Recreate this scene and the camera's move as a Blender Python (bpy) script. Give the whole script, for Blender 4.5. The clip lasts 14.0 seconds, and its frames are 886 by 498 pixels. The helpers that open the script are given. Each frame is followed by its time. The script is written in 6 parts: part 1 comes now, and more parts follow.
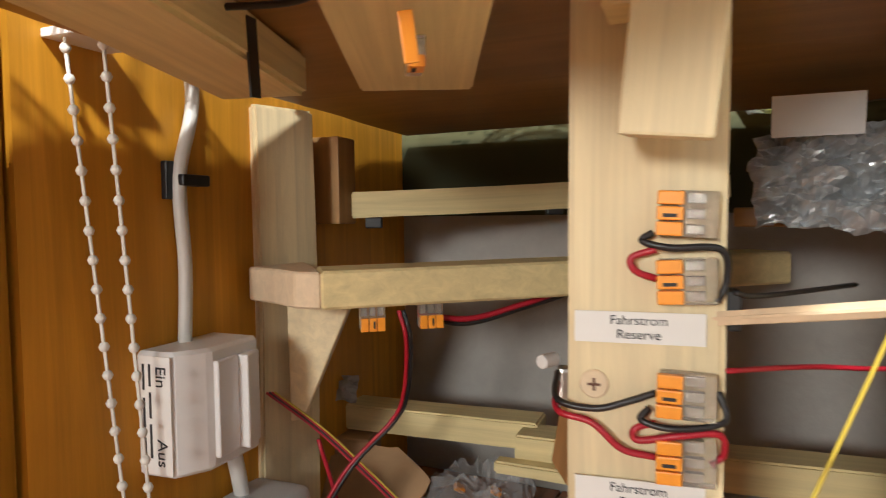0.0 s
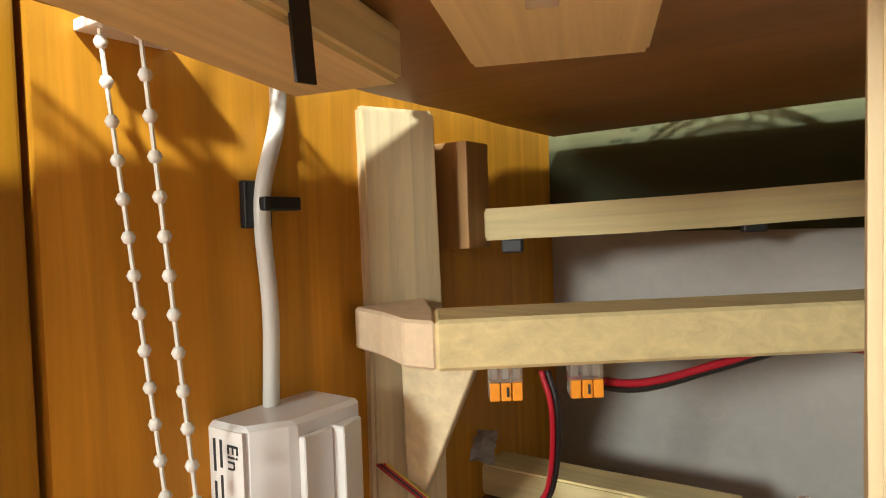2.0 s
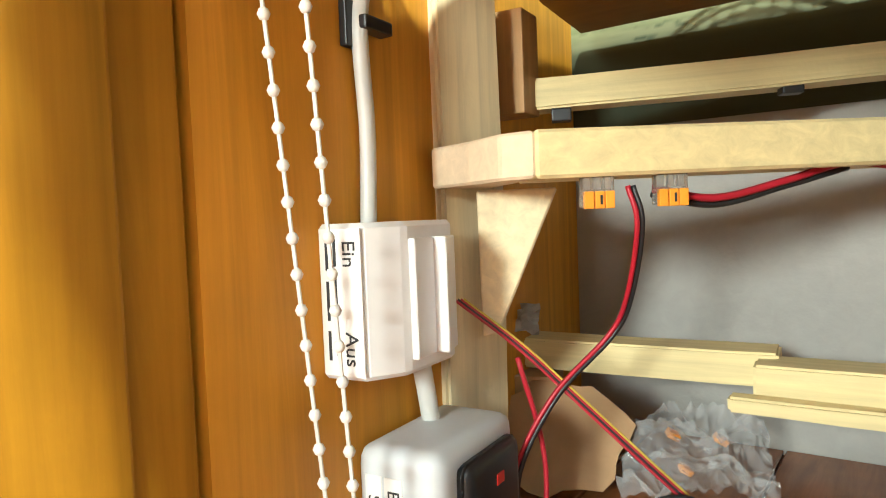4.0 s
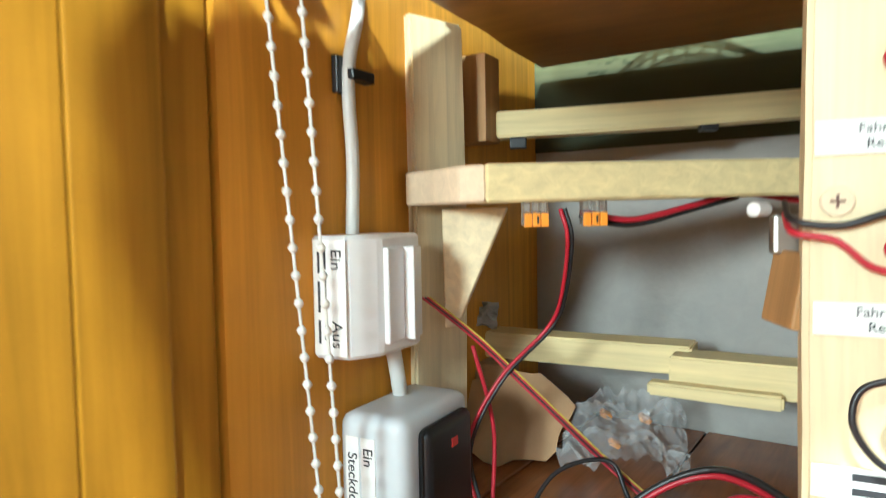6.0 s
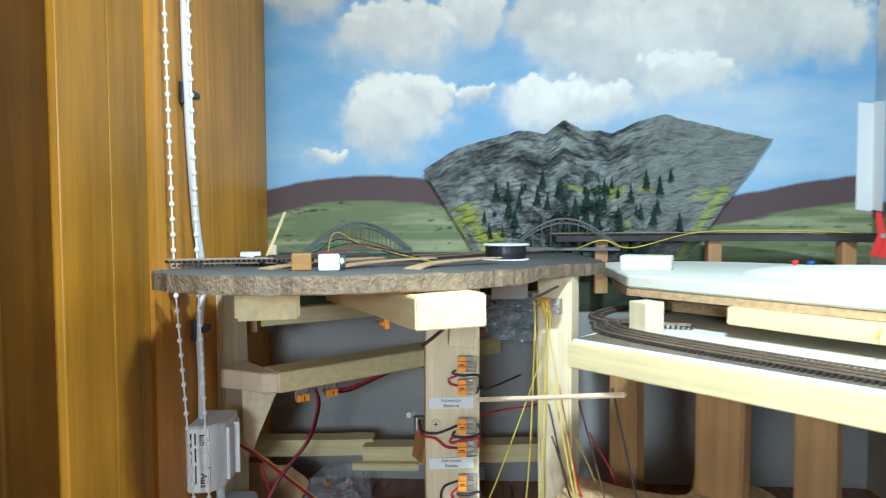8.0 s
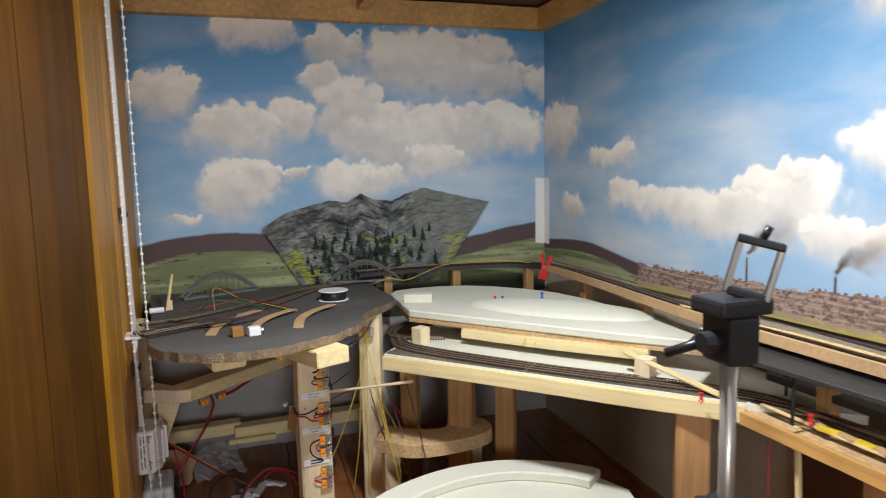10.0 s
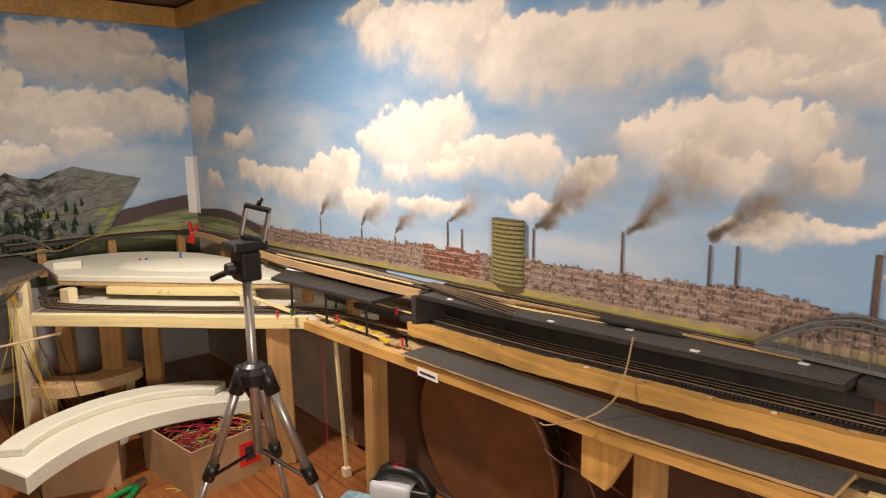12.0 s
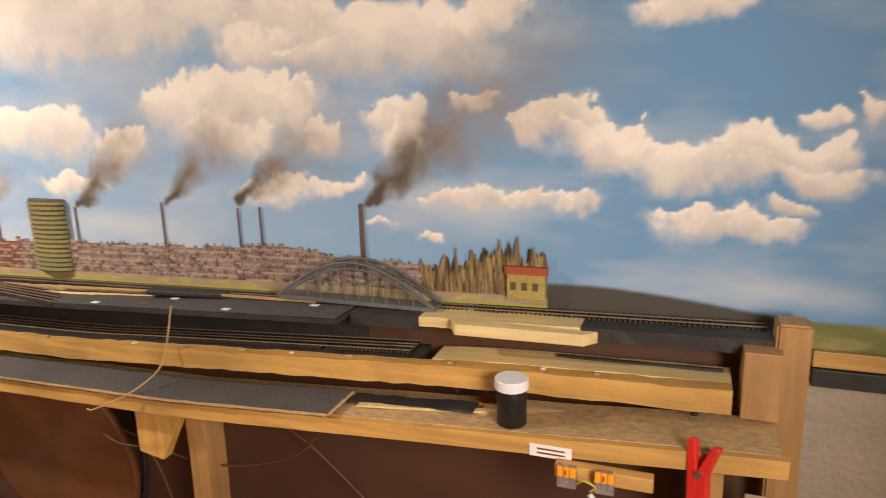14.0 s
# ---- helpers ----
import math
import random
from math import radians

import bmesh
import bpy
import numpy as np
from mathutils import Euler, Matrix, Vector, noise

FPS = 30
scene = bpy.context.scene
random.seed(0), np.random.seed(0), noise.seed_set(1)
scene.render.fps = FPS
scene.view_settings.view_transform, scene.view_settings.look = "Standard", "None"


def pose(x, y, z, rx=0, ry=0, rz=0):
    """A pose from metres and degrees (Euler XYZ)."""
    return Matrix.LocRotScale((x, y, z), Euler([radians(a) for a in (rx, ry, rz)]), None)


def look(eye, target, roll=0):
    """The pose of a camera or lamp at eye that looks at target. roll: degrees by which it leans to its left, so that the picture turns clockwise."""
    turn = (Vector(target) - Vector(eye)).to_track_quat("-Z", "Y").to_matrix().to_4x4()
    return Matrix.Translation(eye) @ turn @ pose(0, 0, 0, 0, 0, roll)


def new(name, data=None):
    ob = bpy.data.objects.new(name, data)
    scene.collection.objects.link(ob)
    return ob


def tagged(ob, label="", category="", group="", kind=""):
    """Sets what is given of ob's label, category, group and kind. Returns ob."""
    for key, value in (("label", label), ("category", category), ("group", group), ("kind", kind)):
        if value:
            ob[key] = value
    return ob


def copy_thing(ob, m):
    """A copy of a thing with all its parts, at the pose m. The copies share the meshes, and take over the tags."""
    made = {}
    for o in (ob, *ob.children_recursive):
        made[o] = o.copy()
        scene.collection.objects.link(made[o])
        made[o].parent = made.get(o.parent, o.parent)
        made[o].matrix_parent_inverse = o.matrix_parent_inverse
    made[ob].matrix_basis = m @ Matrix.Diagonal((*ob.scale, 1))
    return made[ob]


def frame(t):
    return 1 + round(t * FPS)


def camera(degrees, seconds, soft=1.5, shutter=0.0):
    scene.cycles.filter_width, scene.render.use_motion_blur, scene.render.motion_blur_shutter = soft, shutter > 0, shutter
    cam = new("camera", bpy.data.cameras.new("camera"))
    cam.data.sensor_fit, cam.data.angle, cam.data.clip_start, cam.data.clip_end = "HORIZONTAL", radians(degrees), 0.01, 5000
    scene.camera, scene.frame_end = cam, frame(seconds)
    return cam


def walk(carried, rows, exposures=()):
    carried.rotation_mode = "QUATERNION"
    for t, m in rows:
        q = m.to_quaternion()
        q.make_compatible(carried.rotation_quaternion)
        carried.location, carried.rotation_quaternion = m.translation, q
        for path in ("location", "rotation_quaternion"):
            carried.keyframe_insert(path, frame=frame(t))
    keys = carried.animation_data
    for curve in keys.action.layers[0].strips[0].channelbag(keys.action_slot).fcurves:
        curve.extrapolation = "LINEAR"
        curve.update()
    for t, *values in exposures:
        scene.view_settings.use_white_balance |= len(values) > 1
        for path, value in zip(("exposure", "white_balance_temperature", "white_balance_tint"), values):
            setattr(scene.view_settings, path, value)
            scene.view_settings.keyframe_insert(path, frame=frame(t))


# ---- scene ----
# ---- camera ----
cam = camera(67.8, 14.0, soft=1.0, shutter=0.25)
PATH = [
    (0, (-0.498, -0.539, 0.216), (-1.386, 1.25, 0.113), -0.7),
    (0.5, (-0.539, -0.515, 0.216), (-1.47, 1.253, 0.127), 0.3),
    (1, (-0.527, -0.481, 0.204), (-1.525, 1.25, 0.11), 1.1),
    (1.5, (-0.516, -0.458, 0.222), (-1.727, 1.13, 0.117), -2.6),
    (2, (-0.541, -0.454, 0.225), (-1.818, 1.083, 0.15), -1.9),
    (2.5, (-0.544, -0.468, 0.215), (-1.832, 1.062, 0.214), -1.8),
    (3, (-0.543, -0.482, 0.192), (-1.816, 1.06, 0.251), -2.7),
    (3.5, (-0.568, -0.488, 0.166), (-1.834, 1.061, 0.172), -2.1),
    (3.7, (-0.586, -0.497, 0.158), (-1.741, 1.134, 0.079), -2.1),
    (5.8, (-0.538, -0.522, 0.141), (-1.704, 1.096, 0.007), -1.9),
    (6, (-0.535, -0.558, 0.16), (-1.653, 1.097, 0.057), -1.0),
    (6.5, (-0.51, -0.647, 0.197), (-1.547, 1.062, 0.144), -0.5),
    (7, (-0.485, -0.748, 0.238), (-1.411, 1.025, 0.212), -1.9),
    (7.5, (-0.48, -0.818, 0.278), (-1.217, 1.041, 0.263), -2.1),
    (8, (-0.502, -0.897, 0.34), (-0.637, 1.097, 0.25), -0.3),
    (8.2, (-0.507, -0.941, 0.369), (-0.584, 1.055, 0.263), -1.0),
    (10.3, (-0.621, -1.348, 0.523), (0.07, 0.513, 0.278), -1.1),
    (10.5, (-0.611, -1.387, 0.532), (0.162, 0.442, 0.288), -1.1),
    (11, (-0.605, -1.493, 0.531), (0.41, 0.211, 0.272), -0.0),
    (11.5, (-0.61, -1.573, 0.532), (0.592, -0.001, 0.243), -0.1),
    (12, (-0.615, -1.649, 0.535), (0.674, -0.159, 0.189), -0.8),
    (12.5, (-0.609, -1.703, 0.534), (0.78, -0.313, 0.159), -0.4),
    (13, (-0.593, -1.752, 0.529), (1.022, -0.632, 0.162), -1.5),
    (13.5, (-0.579, -1.77, 0.541), (1.142, -0.846, 0.112), -1.8),
    (14, (-0.559, -1.777, 0.533), (1.262, -1.088, 0.075), -1.6),
]
EXPOSURE = [(0.0, 2.25, 5400, 6), (1.5, 2.45, 5400, 1), (3.0, 3.5, 5200, -4), (6.0, 3.25, 4550, -11), (6.5, 2.98, 4350, -11), (7.5, 2.2, 4300, -5), (8.2, 1.7, 4250, -4), (10.3, 0.90, 5400, 12), (11.0, 0.82, 6050, 16), (12.5, 0.90, 6150, 17), (14.0, 1.0, 6150, 17)]
walk(cam, [(r[0], look(r[1], r[2], r[3])) for r in PATH], EXPOSURE)

# ---- world and lamps ----
world = bpy.data.worlds.new("world")
scene.world = world
world.use_nodes = True
world.node_tree.nodes["Background"].inputs[0].default_value = (0.9, 0.85, 0.8, 1)
world.node_tree.nodes["Background"].inputs[1].default_value = 0.009


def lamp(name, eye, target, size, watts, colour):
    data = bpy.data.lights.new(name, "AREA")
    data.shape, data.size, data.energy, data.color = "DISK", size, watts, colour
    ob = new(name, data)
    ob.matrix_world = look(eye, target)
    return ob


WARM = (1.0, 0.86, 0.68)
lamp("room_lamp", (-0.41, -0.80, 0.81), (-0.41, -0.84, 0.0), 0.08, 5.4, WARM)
# added fill with no known source: brightens the niche under the round board
lamp("niche_fill", (-0.62, -2.05, 0.52), (-0.52, -0.4, 0.18), 0.30, 4.2, WARM)

# ---- materials ----


def material(name, colour, rough=0.6, metal=0.0, grain=None, spread=0.25, bump=0.0, bump_scale=200.0, stain=0.25, island=0.0, trans=0.0, axis=None):
    """A procedural surface: colour, streaks or mottling (grain = noise scale in x, y, z), coarse stains and fine bump."""
    m = bpy.data.materials.new(name)
    m.use_nodes = True
    nt = m.node_tree
    n, l = nt.nodes, nt.links
    b = n["Principled BSDF"]
    b.inputs["Roughness"].default_value, b.inputs["Metallic"].default_value = rough, metal
    if trans:
        b.inputs["Transmission Weight"].default_value = trans
    tc = n.new("ShaderNodeTexCoord")
    mp = n.new("ShaderNodeMapping")
    mp.inputs["Scale"].default_value = grain or (60, 60, 60)
    l.new(tc.outputs["Object"], mp.inputs["Vector"])
    n1 = n.new("ShaderNodeTexNoise")
    n1.inputs["Scale"].default_value, n1.inputs["Detail"].default_value, n1.inputs["Roughness"].default_value = 1.0, 8, 0.65
    n1.inputs["Distortion"].default_value = 0.6
    l.new(mp.outputs[0], n1.inputs["Vector"])
    n2 = n.new("ShaderNodeTexNoise")
    n2.inputs["Scale"].default_value, n2.inputs["Detail"].default_value = 9.0, 4
    l.new(tc.outputs["Object"], n2.inputs["Vector"])
    c = Vector(colour)
    ramp = n.new("ShaderNodeValToRGB")
    ramp.color_ramp.elements[0].position, ramp.color_ramp.elements[1].position = 0.3, 0.7
    ramp.color_ramp.elements[0].color = (*(c * (1 - spread)), 1)
    ramp.color_ramp.elements[1].color = (*[min(1, v * (1 + spread * 0.6)) for v in c], 1)
    l.new(n1.outputs["Fac"], ramp.inputs[0])
    mx = n.new("ShaderNodeMix")
    mx.data_type, mx.blend_type = "RGBA", "MULTIPLY"
    r2 = n.new("ShaderNodeMapRange")
    r2.inputs[1].default_value, r2.inputs[2].default_value = 0.35, 0.7
    r2.inputs[3].default_value, r2.inputs[4].default_value = 1 - stain, 1.0
    l.new(n2.outputs["Fac"], r2.inputs[0])
    mx.inputs[0].default_value = 1.0
    l.new(ramp.outputs[0], mx.inputs[6])
    l.new(r2.outputs[0], mx.inputs[7])
    out = mx.outputs[2]
    if island:
        oi = n.new("ShaderNodeObjectInfo")
        r3 = n.new("ShaderNodeMapRange")
        r3.inputs[3].default_value, r3.inputs[4].default_value = 1 - island, 1.0
        l.new(oi.outputs["Random"], r3.inputs[0])
        m3 = n.new("ShaderNodeMix")
        m3.data_type, m3.blend_type = "RGBA", "MULTIPLY"
        m3.inputs[0].default_value = 1.0
        l.new(out, m3.inputs[6])
        l.new(r3.outputs[0], m3.inputs[7])
        out = m3.outputs[2]
    l.new(out, b.inputs["Base Color"])
    if bump:
        n3 = n.new("ShaderNodeTexNoise")
        n3.inputs["Scale"].default_value, n3.inputs["Detail"].default_value = bump_scale, 4
        l.new(tc.outputs["Object"], n3.inputs["Vector"])
        bp = n.new("ShaderNodeBump")
        bp.inputs["Strength"].default_value, bp.inputs["Distance"].default_value = bump, 0.002
        l.new(n3.outputs["Fac"], bp.inputs["Height"])
        l.new(bp.outputs[0], b.inputs["Normal"])
    return m


def glass(name, colour, rough=0.1):
    m = material(name, colour, rough, trans=0.85, spread=0.05, stain=0.05)
    m.node_tree.nodes["Principled BSDF"].inputs["IOR"].default_value = 1.3
    return m


def print_material(name, rough=0.75):
    m = bpy.data.materials.new(name)
    m.use_nodes = True
    n, l = m.node_tree.nodes, m.node_tree.links
    a = n.new("ShaderNodeAttribute")
    a.attribute_name = "print"
    l.new(a.outputs["Color"], n["Principled BSDF"].inputs["Base Color"])
    n["Principled BSDF"].inputs["Roughness"].default_value = rough
    tc = n.new("ShaderNodeTexCoord")
    nz = n.new("ShaderNodeTexNoise")
    nz.inputs["Scale"].default_value = 120
    l.new(tc.outputs["Object"], nz.inputs["Vector"])
    bp = n.new("ShaderNodeBump")
    bp.inputs["Strength"].default_value, bp.inputs["Distance"].default_value = 0.08, 0.002
    l.new(nz.outputs["Fac"], bp.inputs["Height"])
    l.new(bp.outputs[0], n["Principled BSDF"].inputs["Normal"])
    return m


PINE_X = material("pine_x", (0.80, 0.67, 0.34), 0.6, grain=(6, 130, 130), spread=0.18, bump=0.1, bump_scale=300, stain=0.12)
PINE_Y = material("pine_y", (0.78, 0.60, 0.28), 0.6, grain=(130, 6, 130), spread=0.2, bump=0.1, bump_scale=300, stain=0.14)
PINE_Z = material("pine_z", (0.81, 0.68, 0.42), 0.6, grain=(130, 130, 6), spread=0.18, bump=0.1, bump_scale=300, stain=0.12)
PINE_END = material("pine_end", (0.78, 0.62, 0.42), 0.7, grain=(150, 150, 150), spread=0.12, stain=0.1)
OLD_PINE = material("old_pine", (0.50, 0.28, 0.10), 0.55, grain=(110, 110, 6), spread=0.3, bump=0.1, stain=0.3)
OLD_PINE_Y = material("old_pine_y", (0.70, 0.40, 0.11), 0.5, grain=(110, 6, 110), spread=0.3, bump=0.15, stain=0.3)
VARNISH = material("varnished_wood", (0.36, 0.172, 0.006), 0.34, grain=(60, 60, 3.5), spread=0.33, bump=0.06, bump_scale=150, stain=0.25, island=0.12)
VARNISH.node_tree.nodes["Principled BSDF"].inputs["Specular IOR Level"].default_value = 0.3
# darker copy of the varnish: the shade on the southern boards is in its colour
SHADED_VARNISH = material("shaded_varnished_wood", (0.088, 0.035, 0.0008), 0.5, grain=(60, 60, 3.5), spread=0.4, bump=0.06, bump_scale=150, stain=0.3, island=0.15)
SHADED_VARNISH.node_tree.nodes["Principled BSDF"].inputs["Specular IOR Level"].default_value = 0.15
HARDBOARD = material("brown_hardboard", (0.21, 0.082, 0.028), 0.5, grain=(30, 30, 30), spread=0.2, stain=0.35)
VENEER = material("veneer", (0.66, 0.310, 0.018), 0.45, grain=(70, 70, 3), spread=0.3, bump=0.04, stain=0.2)
VENEER.node_tree.nodes["Principled BSDF"].inputs["Specular IOR Level"].default_value = 0.25
PLY = material("plywood_underside", (0.37, 0.185, 0.036), 0.45, grain=(8, 60, 60), spread=0.25, stain=0.25)
PLYEDGE = material("sawn_board_edge", (0.24, 0.175, 0.10), 0.8, grain=(220, 220, 220), spread=0.5, bump=0.7, bump_scale=500)
FLOORWOOD = material("floor_wood", (0.38, 0.14, 0.042), 0.22, grain=(90, 5, 90), spread=0.35, stain=0.3, island=0.25)
CEILBOARD = material("ceiling_board", (0.13, 0.065, 0.035), 0.5, grain=(10, 60, 60), spread=0.25)
PLASTER = material("plaster", (0.41, 0.395, 0.37), 0.85, grain=(80, 80, 80), spread=0.06, bump=0.35, bump_scale=130, stain=0.1)
BROWNWALL = material("lower_wall", (0.105, 0.049, 0.026), 0.6, grain=(20, 20, 20), spread=0.12, stain=0.2)
WOODCHIP = material("woodchip_paper", (0.50, 0.42, 0.32), 0.85, grain=(150, 150, 150), spread=0.08, bump=1.0, bump_scale=170)
WHITE = material("white_plastic", (0.80, 0.80, 0.80), 0.35, spread=0.03, stain=0.06)
GREYWHITE = material("grey_plastic", (0.62, 0.65, 0.68), 0.4, spread=0.03, stain=0.08)
BLACK = material("black_plastic", (0.015, 0.015, 0.017), 0.4, spread=0.2)
ORANGE = material("orange_plastic", (0.95, 0.36, 0.02), 0.35, spread=0.08, stain=0.1)
CLEAR = glass("clear_plastic", (0.9, 0.87, 0.82), 0.12)
FILMBAG = material("bag_film", (0.85, 0.86, 0.88), 0.12, spread=0.05)
FILMBAG.node_tree.nodes["Principled BSDF"].inputs["Alpha"].default_value = 0.28
REDWIRE = material("red_wire", (0.45, 0.012, 0.03), 0.4, spread=0.1)
BLACKWIRE = material("black_wire", (0.02, 0.018, 0.02), 0.4, spread=0.1)
YELLOWWIRE = material("yellow_wire", (0.62, 0.48, 0.05), 0.45, spread=0.1)
BROWNWIRE = material("brown_wire", (0.15, 0.06, 0.03), 0.45, spread=0.1)
WHITECABLE = material("white_cable", (0.80, 0.79, 0.76), 0.4, spread=0.03)
ASPHALT = material("grey_ballast_sheet", (0.10, 0.094, 0.086), 0.9, grain=(300, 300, 300), spread=0.45, bump=0.4, bump_scale=700, stain=0.3)
DARKDECK = material("black_paint_and_shade", (0.042, 0.038, 0.034), 0.6, grain=(40, 40, 40), spread=0.35, bump=0.15, stain=0.4)
RAIL = material("rail_metal", (0.36, 0.27, 0.18), 0.4, metal=0.45, spread=0.2)
SLEEPER = material("sleepers", (0.05, 0.035, 0.025), 0.7, spread=0.3)
FOAM = material("foam_board", (0.70, 0.69, 0.57), 0.8, grain=(200, 200, 200), spread=0.06, bump=0.3, bump_scale=400, stain=0.1)
CARD = material("cardboard", (0.45, 0.28, 0.14), 0.8, grain=(40, 40, 6), spread=0.12, stain=0.2)
CHIPBOARD = material("chipboard", (0.62, 0.42, 0.20), 0.75, grain=(250, 120, 250), spread=0.4, bump=0.3, bump_scale=500)
ROADBED = material("grimy_roadbed", (0.20, 0.155, 0.10), 0.85, grain=(250, 250, 250), spread=0.55, bump=0.4, bump_scale=500, stain=0.45)
CORK = material("cork", (0.55, 0.36, 0.17), 0.85, grain=(300, 300, 300), spread=0.25)
PAPER = material("label_paper", (0.82, 0.81, 0.79), 0.7, spread=0.02, stain=0.05)
INK = material("ink", (0.03, 0.03, 0.035), 0.7, spread=0.05)
STEEL = material("steel", (0.55, 0.53, 0.50), 0.35, metal=1.0, spread=0.1)
ALU = material("tripod_aluminium", (0.55, 0.52, 0.47), 0.35, metal=0.7, spread=0.08)
RED = material("red_plastic", (0.75, 0.03, 0.02), 0.35, spread=0.1)
BLUE = material("blue_plastic", (0.03, 0.12, 0.5), 0.35, spread=0.1)
GREEN = material("green_plastic", (0.01, 0.22, 0.05), 0.4, spread=0.1)
BEAD = material("chain_beads", (0.86, 0.85, 0.80), 0.4, spread=0.03)
GIRDER = material("grey_bridge_plastic", (0.16, 0.16, 0.15), 0.6, spread=0.2)
ROCKFOIL = material("aluminium_foil_rock", (0.42, 0.43, 0.43), 0.35, metal=0.35, grain=(50, 50, 50), spread=0.5, bump=0.8, bump_scale=60)
PRINT = print_material("printed_wallpaper")
CARDPRINT = print_material("printed_card", 0.6)
TAPE = material("black_tape", (0.02, 0.02, 0.02), 0.5, spread=0.15)
FOILBAG = material("silver_foil", (0.66, 0.68, 0.70), 0.28, metal=0.45, grain=(60, 60, 60), spread=0.35, bump=0.8, bump_scale=90)
CARTOON = material("packet_print", (0.35, 0.55, 0.65), 0.4, grain=(70, 70, 70), spread=0.6)

# ---- building helpers ----


def mesh_of(bm, name, mat, smooth=False):
    me = bpy.data.meshes.new(name)
    if smooth:
        for f in bm.faces:
            f.smooth = True
    bm.to_mesh(me)
    bm.free()
    me.materials.append(mat)
    return me


def thing(name, label, category, bm=None, mat=None, m=None, group="", kind="", smooth=False):
    ob = new(name, mesh_of(bm, name, mat, smooth) if bm else None)
    if m is not None:
        ob.matrix_world = m
    return tagged(ob, label, category, group, kind)


def part(name, bm, mat, parent, label="", m=None, smooth=False):
    ob = new(name, mesh_of(bm, name, mat, smooth))
    ob.parent = parent
    if m is not None:
        ob.matrix_local = m
    if label:
        ob["label"] = label
    return ob


def box(x0, x1, y0, y1, z0, z1, bevel=0.0, seg=2):
    bm = bmesh.new()
    bmesh.ops.create_cube(bm, size=1)
    for v in bm.verts:
        v.co = ((x0 + x1) / 2 + v.co.x * abs(x1 - x0), (y0 + y1) / 2 + v.co.y * abs(y1 - y0), (z0 + z1) / 2 + v.co.z * abs(z1 - z0))
    if bevel:
        bmesh.ops.bevel(bm, geom=bm.edges[:] , offset=bevel, segments=seg, affect="EDGES", profile=0.6)
    return bm


def beam(length, w, h, bevel=0.0015, rough=0.0006, seed=0):
    """A sawn batten along x from 0 to length, centred on y and z, cut into spans that bow and wobble a little."""
    bm = box(0, length, -w / 2, w / 2, -h / 2, h / 2)
    cuts = max(1, int(length / 0.03))
    es = [e for e in bm.edges if abs(e.verts[0].co.x - e.verts[1].co.x) > length * 0.9]
    bmesh.ops.subdivide_edges(bm, edges=es, cuts=cuts)
    r = random.Random(seed)
    ph = r.random() * 6
    for v in bm.verts:
        v.co.y += rough * math.sin(v.co.x * 21 + ph)
        v.co.z += rough * math.sin(v.co.x * 17 + ph * 2) + r.uniform(-rough, rough) * 0.4
    long_edges = [e for e in bm.edges if len(e.link_faces) == 2 and e.calc_face_angle(0) > 1.0]
    bmesh.ops.bevel(bm, geom=long_edges, offset=bevel, segments=2, affect="EDGES")
    return bm


def along(a, b, roll=0.0):
    """The pose that lays the x axis from a to b."""
    d = Vector(b) - Vector(a)
    q = d.to_track_quat("X", "Z")
    return Matrix.Translation(a) @ q.to_matrix().to_4x4() @ pose(0, 0, 0, roll)


def prism(pts, z0, z1, bevel=0.0):
    bm = bmesh.new()
    lo = [bm.verts.new((x, y, z0)) for x, y in pts]
    hi = [bm.verts.new((x, y, z1)) for x, y in pts]
    bm.faces.new(hi)
    bm.faces.new(lo[::-1])
    for i in range(len(pts)):
        j = (i + 1) % len(pts)
        bm.faces.new((lo[i], lo[j], hi[j], hi[i]))
    bmesh.ops.recalc_face_normals(bm, faces=bm.faces)
    if bevel:
        bmesh.ops.bevel(bm, geom=bm.edges[:], offset=bevel, segments=1, affect="EDGES")
    return bm


def smooth_line(pts, n=8):
    """Catmull-Rom points through pts."""
    p = [Vector(q) for q in pts]
    p = [p[0] * 2 - p[1]] + p + [p[-1] * 2 - p[-2]]
    out = []
    for i in range(1, len(p) - 2):
        for k in range(n):
            t = k / n
            a, b, c, d = p[i - 1], p[i], p[i + 1], p[i + 2]
            out.append(0.5 * ((2 * b) + (c - a) * t + (2 * a - 5 * b + 4 * c - d) * t * t + (3 * b - a - 3 * c + d) * t ** 3))
    out.append(p[-2])
    return out


def tube(bm, line, r, sides=8, cap=True):
    """A round tube along a line of points, added to bm; the ring is carried along without twisting."""
    line = [Vector(p) for p in line]
    rings, side = [], None
    for i, p in enumerate(line):
        d = (line[min(len(line) - 1, i + 1)] - line[max(0, i - 1)]).normalized()
        if side is None:
            side = d.orthogonal().normalized()
        side = (side - d * side.dot(d)).normalized()
        up = d.cross(side)
        rr = r(i / (len(line) - 1)) if callable(r) else r
        rings.append([bm.verts.new(p + (side * math.cos(k * math.tau / sides) + up * math.sin(k * math.tau / sides)) * rr) for k in range(sides)])
    for a, b in zip(rings, rings[1:]):
        for k in range(sides):
            bm.faces.new((a[k], a[(k + 1) % sides], b[(k + 1) % sides], b[k]))
    if cap:
        bm.faces.new(rings[0][::-1])
        bm.faces.new(rings[-1])
    return bm


def wire(name, label, pts, r, mat, n=8, parent=None):
    bm = tube(bmesh.new(), smooth_line(pts, n), r, 6)
    if parent:
        return part(name, bm, mat, parent, label, smooth=True)
    return thing(name, label, "cable", bm, mat, smooth=True)


